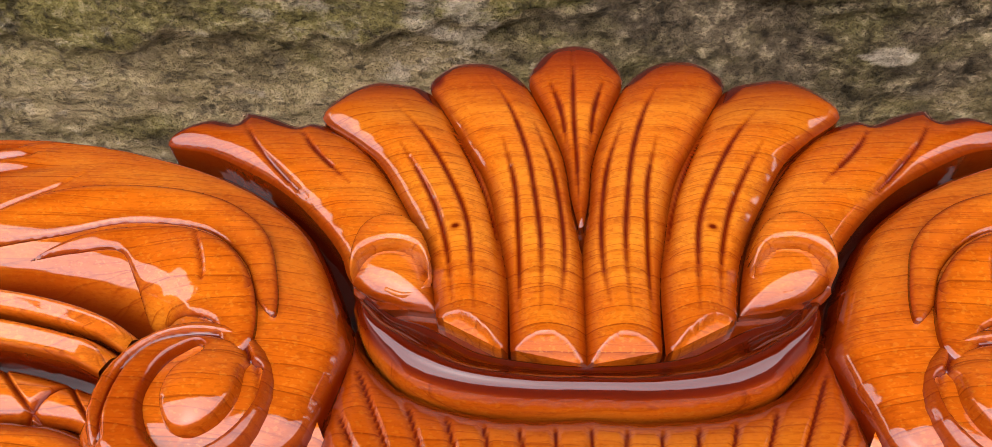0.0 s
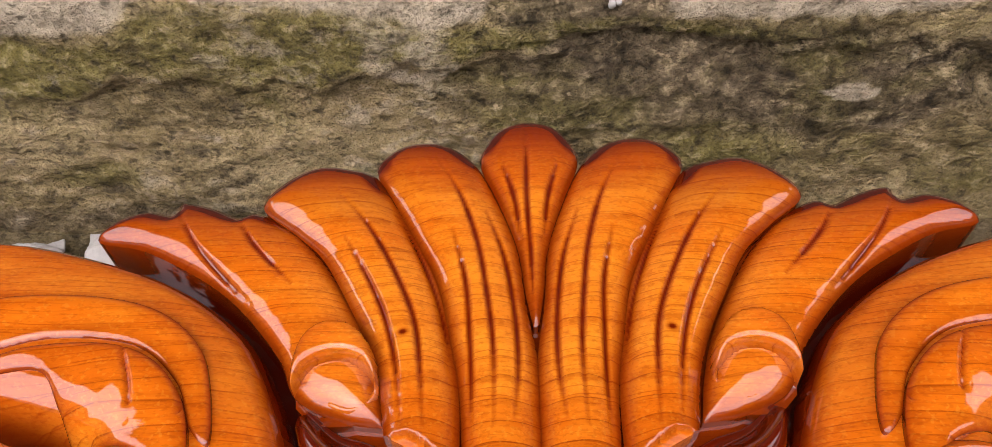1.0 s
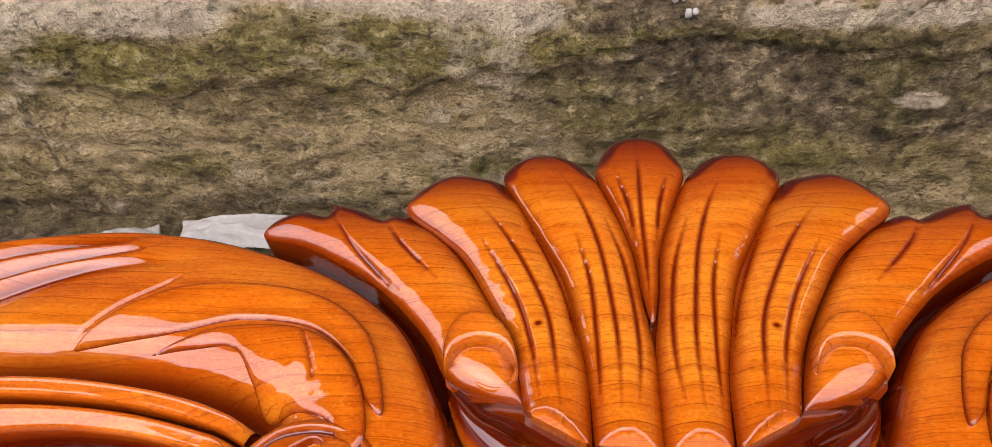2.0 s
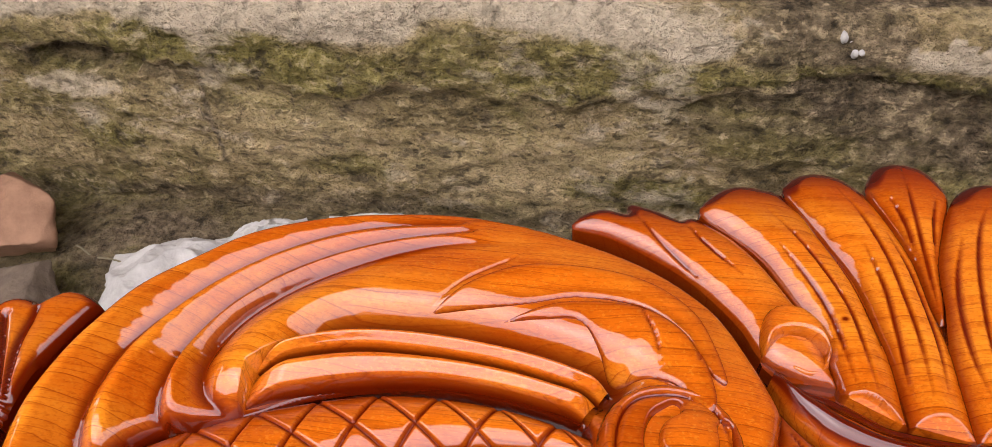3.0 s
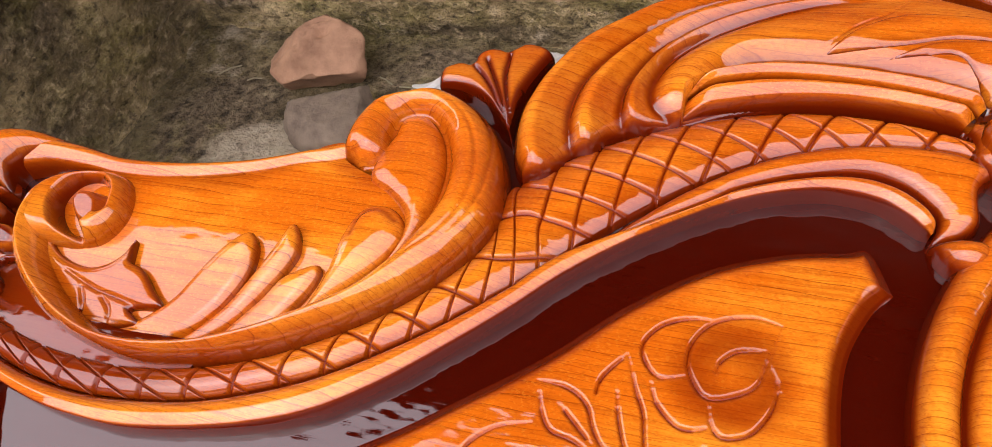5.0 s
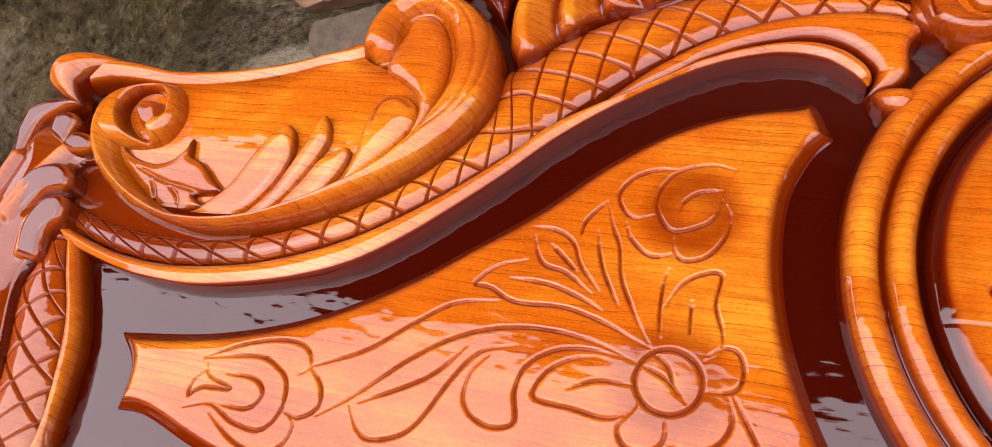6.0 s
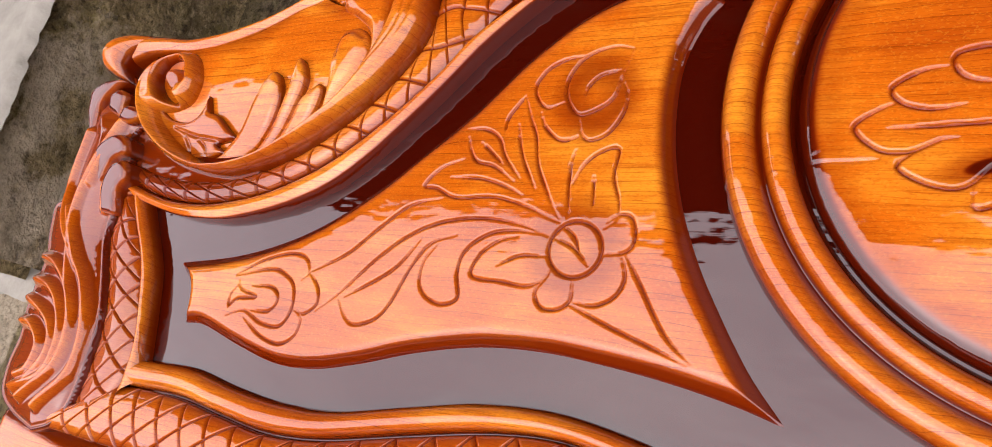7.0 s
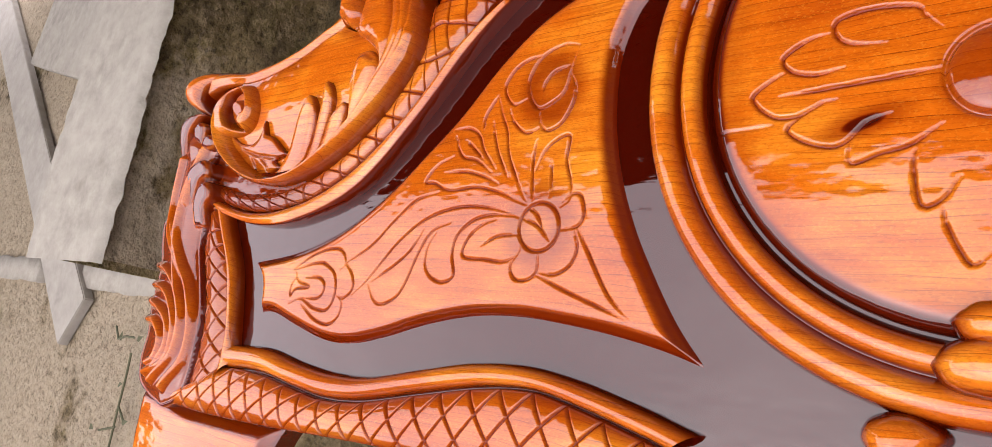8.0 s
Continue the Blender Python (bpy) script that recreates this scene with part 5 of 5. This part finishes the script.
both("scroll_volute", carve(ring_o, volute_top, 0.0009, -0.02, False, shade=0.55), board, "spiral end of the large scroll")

# small fan between the scrolls
def fan_top(P, d, puff):
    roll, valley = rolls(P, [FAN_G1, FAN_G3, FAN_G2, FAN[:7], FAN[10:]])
    # Painted shade in the petal valleys, over the fan's own red-brown.
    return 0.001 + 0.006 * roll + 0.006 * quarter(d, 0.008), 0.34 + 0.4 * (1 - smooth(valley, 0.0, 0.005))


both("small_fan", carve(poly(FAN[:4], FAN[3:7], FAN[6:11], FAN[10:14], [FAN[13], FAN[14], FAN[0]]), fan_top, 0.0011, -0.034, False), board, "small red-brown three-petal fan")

# C scroll with its hollow field and leaves
def field_height(P):
    """The field bends down towards the lattice band."""
    return 0.010 - 0.019 * ((-0.095 - P[:, 1]) / 0.13).clip(0, 1) ** 2


field_edge = poly([(-0.80, -0.105), *FIELD_TOP[1:-2], (-0.640, -0.073), (-0.622, -0.062), (-0.610, -0.058)], [(-0.610, -0.058), (-0.606, -0.072), *CS_IN[1:], (-0.80, -0.105)])
fields = both("scroll_field", carve(field_edge, lambda P, d, p: (field_height(P), 0.40 * (1 - smooth(d, 0.0, 0.020))), 0.002, -0.034, shade=0.35), board, "hollow amber field behind carved leaves")
cs_edge = poly(CS_OUT, [CS_OUT[-1], *CS_IN[::-1][:11], (-0.541, -0.148), *ROLL_IN[::-1]])


def cs_top(P, d, puff):
    """The outer roll: half round, with two thin lines that follow the hook."""
    g = cut(P, [ROLL_B, ROLL_C], 0.0022, 0.0022, "vee", True)
    h = -0.006 + 0.034 * quarter(d, 0.021) - g
    inner = smooth(near(P, CS_OUT, 0.03)[0], 0.006, 0.018)
    h = np.where(h < field_height(P), inner * field_height(P) + (1 - inner) * h, h)
    hook = smooth(P[:, 1], -0.20, -0.10)
    return h, np.minimum(np.maximum((0.62 - 0.50 * inner) * (1 - smooth(d, 0, 0.013)) + 120 * g, 0.10 * (1 - hook)), 0.62)


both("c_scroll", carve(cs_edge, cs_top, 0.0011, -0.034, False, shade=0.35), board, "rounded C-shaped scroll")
inner_edge = poly([*ROLL_IN[4:10], (-0.524, -0.112), (-0.531, -0.136), (-0.547, -0.158), (-0.575, -0.186)], [(-0.575, -0.186), (-0.556, -0.168), (-0.545, -0.150), (-0.539, -0.128), (-0.545, -0.112), (-0.562, -0.098), (-0.578, -0.088), (-0.577, -0.066), ROLL_IN[4]])


def inner_roll_top(P, d, puff):
    """The second turn of the hook, lower than the first and running out along it."""
    run = smooth(P[:, 1], -0.185, -0.11)
    return field_height(P) - 0.001 + (0.003 + 0.008 * run) * quarter(d, 0.022), 0.32 * (1 - smooth(d, 0.0, 0.005))


both("scroll_inner_roll", carve(inner_edge, inner_roll_top, 0.0010, -0.02, False, shade=0.3), board)


def curl_top(P, d, puff):
    """A rolled-up end: the coil falls into a dark spiral groove, and the eye tilts up out of it."""
    groove = near(P, CURL_LINE, 0.03)[0]
    eye = inside(P, spline(CURL_LINE, 0.001))
    deep = 0.35 + 0.65 * smooth(-P[:, 0], 0.775, 0.800)
    coil = -0.004 + 0.028 * quarter(d, 0.012) - 0.022 * deep * (1 - smooth(groove, 0.0, 0.008))
    low = 0.024 - 0.022 * deep * (1 - smooth(groove, 0.0, 0.012)) + 0.20 * (P[:, 1] + 0.140) - 0.006
    low = np.minimum(low, 0.022)
    # The deep groove's shade is put into the colour.
    tone = np.maximum.reduce([np.where(eye, 0.50, 0.16), 0.80 * deep * (1 - smooth(groove, 0.002, 0.010)), 0.6 * smooth(-P[:, 0], 0.825, 0.85)])
    return np.where(eye, low, coil), tone


both("scroll_curl", carve(poly(CURL_EDGE + CURL_EDGE[:1]), curl_top, 0.0010, -0.02, False, shade=0.4), board, "rolled spiral end of the scroll")
for leaf, tail, rise, lines in ((LF3, LF3[0], 0.007, []), (LF2, LF2[0], 0.009, []), (LF1, LF1[0], 0.009, []), (LF4, LF4[0], 0.009, [CAV])):

    def leaf_top(P, d, p, tail=tail, rise=rise, lines=lines):
        run = np.hypot(P[:, 0] - tail[0], P[:, 1] - tail[1])
        run = run / run.max()
        g = cut(P, lines, 0.0025, 1.0)
        lift = 0.7 * rise * run**1.2 + 0.006 * quarter(d, 0.010) if not lines else 0.012 * quarter(d, 0.018) * smooth(run, 0.0, 0.6)
        # Rims darken towards the tip: the step's shadow, painted in.
        return field_height(P) + lift - 0.001 - 0.0015 * g, np.maximum(0.60 * (1 - smooth(d, 0.0, 0.0035)) * run, 0.45 * g)

    both("carved_leaf", carve(poly(leaf + leaf[:1]), leaf_top, 0.0009, -0.02, False, shade=0.2), fields)


def acanthus_leaf_top(P, d, p):
    g = cut(P, [LG7, LG8, LG9], 0.0030, 1.0, "vee", True)
    fall = smooth(P[:, 0], -0.83, -0.72)
    return field_height(P) + 0.001 + 0.004 * fall + 0.004 * quarter(d, 0.008) - 0.003 * g, np.maximum(0.32 + 0.35 * (1 - smooth(d, 0.0, 0.004)), 0.7 * g)


both("carved_leaf", carve(poly(LEAF_FAN[:7], [*LEAF_FAN[6:], LEAF_FAN[0]]), acanthus_leaf_top, 0.0009, -0.02, False, shade=0.3), fields)
# Shade above and below the rail's flat face is painted in.
both("top_rail", strip([*RAIL_TOP[:-2], (-0.612, -0.055), (-0.588, -0.040)], [*RAIL_LOW[:-1], (-0.608, -0.078), (-0.586, -0.064)], lambda s, w, width: (-0.010 + 0.025 * faced(w, 0.54, 0.14, 0.80) * smooth(width, 0.0, 0.02) * np.sqrt(smooth(s, 0.0, 0.035)), 0.66 * smooth(np.abs(w - 0.58), 0.16, 0.40)), 31, 0.002, -0.034), board, "rounded top rail")
both("corner_knob", carve(poly(KNOB + KNOB[:1]), lambda P, d, p: (-0.004 + 0.034 * p, 0.35 * (1 - p)), 0.0012), board, "rounded knob at the rail's outer end")

# side acanthus
side_edge = poly(SIDE_OUT, [SIDE_OUT[-1], *SIDE_IN[::-1], SIDE_OUT[0]])
FLUTES = [SG1, SG2, SG3, SG4, SG5, SG6, SG7, SG8, SG9]


def side_top(P, d, puff):
    """Hollow flutes that meet in sharp ridges."""
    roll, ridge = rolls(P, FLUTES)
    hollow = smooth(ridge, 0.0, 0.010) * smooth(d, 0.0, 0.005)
    # Hollows get painted shade by distance from the bright ridges.
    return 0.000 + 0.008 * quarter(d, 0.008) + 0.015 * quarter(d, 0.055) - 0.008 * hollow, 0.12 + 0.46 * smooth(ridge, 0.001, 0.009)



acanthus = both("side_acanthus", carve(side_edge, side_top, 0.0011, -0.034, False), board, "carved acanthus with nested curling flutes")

for k, leaf in enumerate((AC5, AC1, AC2, AC3, AC4)):
    both("acanthus_curl", carve(poly(leaf + leaf[:1]), lambda P, d, p: (0.012 + 0.009 * quarter(d, 0.007) + 0.22 * (P[:, 1] - P[:, 1].mean()), 0.72 - 0.25 * np.exp(-(((d - 0.002) / 0.0015) ** 2))), 0.0010, -0.01, False, shade=0.4), acanthus)

# feet
foot = [(-0.977, -0.500), (-0.90, -0.510), (-0.826, -0.518), (-0.70, -0.517), (-0.655, -0.515)]
foot_edge = poly(foot, [foot[-1], (-0.675, -0.545), (-0.690, -0.60), (-0.692, -0.74)], [(-0.692, -0.74), (-0.985, -0.74)], [(-0.985, -0.74), (-0.985, -0.60), foot[0]])
both("foot", carve(foot_edge, lambda P, d, p: (-0.024 + 0.014 * (d / 0.015).clip(0, 1), 0.62 * (1 - smooth(d, 0.013, 0.020))), 0.003, -0.05, False), board, "flat varnished headboard foot")

# ornaments under the medallion
for name, pts in (("ring_knob", [(-0.026, -0.366), (-0.014, -0.356), (0, -0.354)]), ("ring_scroll", [(-0.036, -0.392), (-0.028, -0.380), (-0.014, -0.374), (0, -0.373)])):
    low = -0.378 if name == "ring_knob" else -0.405
    shape = poly(pts + flip(pts)[::-1][1:], [(-pts[0][0], pts[0][1]), (-pts[0][0] * 0.7, low), (0, low - 0.004), (pts[0][0] * 0.7, low), pts[0]])
    part(name, carve(shape, lambda P, d, p: (0.0 + 0.022 * p, 0.15 * (1 - p)), 0.0013, -0.01), WOOD, board)
both("ring_knob", carve(poly(ORN3 + ORN3[:1]), lambda P, d, p: (-0.008 + 0.026 * p, 0.2 * (1 - p)), 0.0015, -0.02), board)

# trestles that carry the headboard
for x in (-0.62, 0.62):
    bench = tagged(new("trestle"), "plain rough timber trestle under the headboard", "trestle", "trestles")
    bench.location = (x, 0.0, 0)
    flat(part("beam", block((-0.04, -0.34, 0.33), (0.04, 0.10, 0.372)), TIMBER, bench))
    for yy in (-0.28, 0.04):
        flat(part("leg", block((-0.03, yy - 0.03, 0.0), (0.03, yy + 0.03, 0.329)), TIMBER, bench))

# ---- behind: house wall, eave ----
hw = flat(part("wall_house", block((-4.0, 1.02, 0.30), (4.0, 1.2, 2.75), 0), ROCK_GREY, None))
tagged(hw, "plain weathered house wall above the low wall", "wall", kind="structure")
rv, rf = lattice_mesh(np.arange(-4.0, 4.0, 0.03), np.linspace(0, 1, 14), lambda a, b: (a, 0.24 + 1.0 * b + (0.05 * noise.noise(Vector((a * 3, 0, 0))) + 0.03 * noise.noise(Vector((a * 13, 5, 0))) if b == 0 else 0), 2.35 + 0.42 * b + 0.02 * abs(math.sin(a * math.pi / 0.22))))
# unseen walls added behind the camera to darken low reflections in the varnish
for yard_name, lo, hi in (("unseen_wall_south", (-4.6, -3.9, -0.1), (4.3, -3.7, 2.5)), ("unseen_wall_east", (4.3, -3.9, -0.1), (4.5, 1.0, 2.6)), ("unseen_wall_far_west", (-4.8, -3.9, -0.1), (-4.6, 1.0, 2.3))):
    tagged(flat(part(yard_name, block(lo, hi, 0), ROCK_GREY, None)), "unseen dark wall added to dim reflections in the varnish", "wall", kind="structure")
roof = surface("roof", rv, rf, ROOF, {}, "old dark tiled eave over the wall", "roof")


# ---- loose things on the ground ----
def boulder(name, centre, size, turn, seed, material, facets, label, hollows=()):
    """A broken stone: a sphere cut flat by planes, then roughened."""
    rng = random.Random(seed)
    bm = bmesh.new()
    bmesh.ops.create_icosphere(bm, subdivisions=5, radius=1.0)
    planes = [(Vector((rng.uniform(-1, 1), rng.uniform(-1, 1), rng.uniform(-0.3, 1))).normalized(), rng.uniform(0.58, 0.80)) for _ in range(facets)]
    planes.append((Vector((0, 0, -1)), 0.62))
    for v in bm.verts:
        for nrm, far_out in planes:
            over = v.co.dot(nrm) - far_out
            if over > 0:
                v.co -= nrm * over * 0.98
        for way, wide, deep in hollows:
            v.co *= 1 - deep * smooth(v.co.normalized().dot(Vector(way).normalized()), 1 - wide, 1 - 0.55 * wide)
        v.co += v.co.normalized() * (0.045 * noise.fractal(v.co * 2.3 + Vector((seed, 0, 0)), 0.9, 2.0, 5) + 0.02 * noise.fractal(v.co * 9, 0.9, 2.0, 4))
        v.co = Vector([a * b for a, b in zip(v.co, size)])
    low = min(v.co.z for v in bm.verts)
    bmesh.ops.translate(bm, verts=bm.verts, vec=(0, 0, -low))
    ob = part(name, bm, material, None)
    ob.matrix_world = pose(*centre, 0, 0, turn)
    return tagged(ob, label, "stone")


boulder("stone", (-1.052, 0.618, -0.004), (0.102, 0.084, 0.076), 14, 21, ROCK_RED, 15, "broken pinkish sandstone lump beside the wall", (((-0.30, -0.35, 0.88), 0.10, 0.16), ((0.25, -0.15, 0.95), 0.02, 0.22), ((-0.2, -0.9, 0.25), 0.06, 0.1)))
boulder("stone", (-0.958, 0.478, -0.004), (0.104, 0.084, 0.056), -24, 11, ROCK_BROWN, 5, "rounded grey-brown stone on the damp ground")


def rag(name, centre, size, turn, seed, folds, label):
    """A crumpled piece of cloth, with thickness."""
    k = 70
    ax = np.linspace(-1, 1, k)
    pts = []
    for y in ax:
        for x in ax:
            wob = 1 + 0.16 * noise.noise(Vector((math.atan2(y, x) * 1.3, seed, 0)))
            hump = max(0.0, 1 - (x * x + y * y) * 0.8) ** 0.8
            crease = 1 - abs(noise.noise(Vector((x * folds + seed, y * folds * 1.5, 0.3)))) * 1.6
            fine = noise.fractal(Vector((x * 6, y * 6, seed)), 0.8, 2.0, 3)
            pts.append((x * size[0] * wob, y * size[1] * wob, 0.004 + size[2] * (hump * (0.45 + 0.55 * crease) + 0.05 * fine) * (1 if hump > 0 else 0.3)))
    g = np.arange(k * k).reshape(k, k)
    fs = np.stack([g[:-1, :-1], g[:-1, 1:], g[1:, 1:], g[1:, :-1]], -1).reshape(-1, 4)
    ob = part(name, (np.array(pts), fs, None), CLOTH, None)
    ob.modifiers.new("thick", "SOLIDIFY").thickness = 0.003
    ob.matrix_world = pose(*centre, 0, 0, turn)
    return tagged(ob, label, "cloth")


rag("rag", (-0.765, 0.565, 0.004), (0.095, 0.070, 0.050), 20, 3.1, 1.5, "fluffy white cotton rag crumpled on the ground")
rag("rag", (-0.655, 0.635, 0.004), (0.068, 0.045, 0.046), 30, 8.7, 2.6, "creased white cloth scrap lying by the wall")
rag("rag", (-0.475, 0.686, 0.004), (0.105, 0.030, 0.034), 2, 5.5, 1.4, "long pale cloth piece at the wall's foot")


def stick(name, path, radius, material, label, category):
    cu = bpy.data.curves.new(name, "CURVE")
    cu.dimensions, cu.bevel_depth, cu.bevel_resolution = "3D", radius, 1
    sp = cu.splines.new("POLY")
    sp.points.add(len(path) - 1)
    for p, c in zip(sp.points, path):
        p.co = (*c, 1)
    tmp = bpy.data.objects.new(name, cu)
    me = bpy.data.meshes.new_from_object(tmp)
    bpy.data.objects.remove(tmp)
    bpy.data.curves.remove(cu)
    me.materials.clear()
    me.materials.append(material)
    return tagged(new(name, me), label, category)


for x, y, a, ln in ((-1.255, 0.595, 35, 0.045), (-0.93, 0.60, -28, 0.035), (-0.875, 0.585, -8, 0.05), (-1.19, 0.575, 15, 0.03)):
    dx, dy = ln / 2 * math.cos(radians(a)), ln / 2 * math.sin(radians(a))
    stick("straw", [(x - dx, y - dy, 0.010), (x, y, 0.014), (x + dx, y + dy, 0.011)], 0.0015, STRAW, "short dry straw stalk on the ground", "straw")

# boards and slab on the pale ground past the west wall
board_a = flat(part("plank", block((-1.23, -0.090, 0.0), (1.35, 0.090, 0.03), 0.003), PLANK, None))
board_a.matrix_world = pose(-3.30, 0.375, 0.006, 0, 0, 144)
tagged(board_a, "whitewashed wooden board lying on pale ground", "plank")
slab = flat(part("slab", block((-0.34, -0.28, 0.0), (0.34, 0.28, 0.07), 0.006), LEDGE, None))
slab.matrix_world = pose(-2.96, 0.81, 0.004, 0, 0, -13.7)
tagged(slab, "pale cement slab lying on the ground", "slab")

# a low cement kerb that runs off from the wall's end
for kerb_x0, kerb_x1 in ((-2.36, -1.70), (-4.2, -2.72)):
    bm = block((kerb_x0, -0.245, -0.03), (kerb_x1, -0.165, 0.022), 0)
    bmesh.ops.subdivide_edges(bm, edges=[e for e in bm.edges if abs(e.verts[0].co.x - e.verts[1].co.x) > 0.1], cuts=40)
    for v in bm.verts:
        v.co += Vector((0, rough(v.co.x, v.co.y, v.co.z, 9.0, 0.008), rough(v.co.x, v.co.y, 4.0, 12.0, 0.004)))
    tagged(part("kerb", bm, LEDGE, None), "low worn cement kerb on pale ground", "kerb", kind="structure")

# a thin dry weed
weed = tagged(new("weed"), "thin straggling dry green weed on the ground", "weed")
for path in ([(-2.05, -0.335, 0.01), (-1.97, -0.365, 0.03), (-1.86, -0.352, 0.06), (-1.79, -0.350, 0.07)], [(-1.83, -0.39, 0.05), (-1.87, -0.45, 0.03), (-1.91, -0.53, 0.012), (-1.91, -0.64, 0.01)], [(-1.91, -0.53, 0.012), (-1.84, -0.56, 0.02)], [(-1.90, -0.58, 0.012), (-1.97, -0.60, 0.02)]):
    st = stick("stem", path, 0.0028, STEM, "", "")
    st.parent = weed
for x, y, a in ((-1.86, -0.36, 30), (-1.95, -0.37, 110), (-1.88, -0.47, 200), (-1.83, -0.56, 20), (-1.98, -0.60, 160)):
    lf = part("leaf", (np.array([(0, 0, 0), (0.012, 0.008, 0.004), (0.03, 0, 0.001), (0.012, -0.008, 0.004)]), [[0, 1, 2, 3]], None), STEM, weed)
    lf.matrix_world = pose(x, y, 0.03, 10, 5, a)
# white paint flecks on the north wall
for x, z, w, h in ((0.076, 0.336, 0.004, 0.006), (0.085, 0.328, 0.006, 0.0035), (0.091, 0.319, 0.004, 0.005), (0.098, 0.321, 0.003, 0.0025)):
    fleck = [(x + w * (1 + 0.3 * noise.noise(Vector((a, x * 50, 0)))) * math.cos(a), z + h * math.sin(a) * (1 + 0.4 * noise.noise(Vector((a * 2, z * 90, 1))))) for a in np.linspace(0, 2 * math.pi, 14, endpoint=False)]
    out = max(rough(x, WALL_Y, q * 1.6, 5.0, 0.009) + rough(x, WALL_Y, q * 1.6, 21.0, 0.006) + rough(x, WALL_Y, q, 60.0, 0.003) for q in (z - h, z, z + h)) - (0.006 if z > 0.325 else 0.0)
    bm = bmesh.new()
    bm.faces.new([bm.verts.new((px, WALL_Y - out - 0.0012, pz)) for px, pz in fleck])
    ext = bmesh.ops.extrude_face_region(bm, geom=bm.faces[:])
    bmesh.ops.translate(bm, verts=[e for e in ext["geom"] if isinstance(e, bmesh.types.BMVert)], vec=(0, 0.02, 0))
    ob = part("paint_fleck", bm, CLOTH, None)
    tagged(ob, "small fleck of white paint on the wall", "paint fleck", "paint flecks")
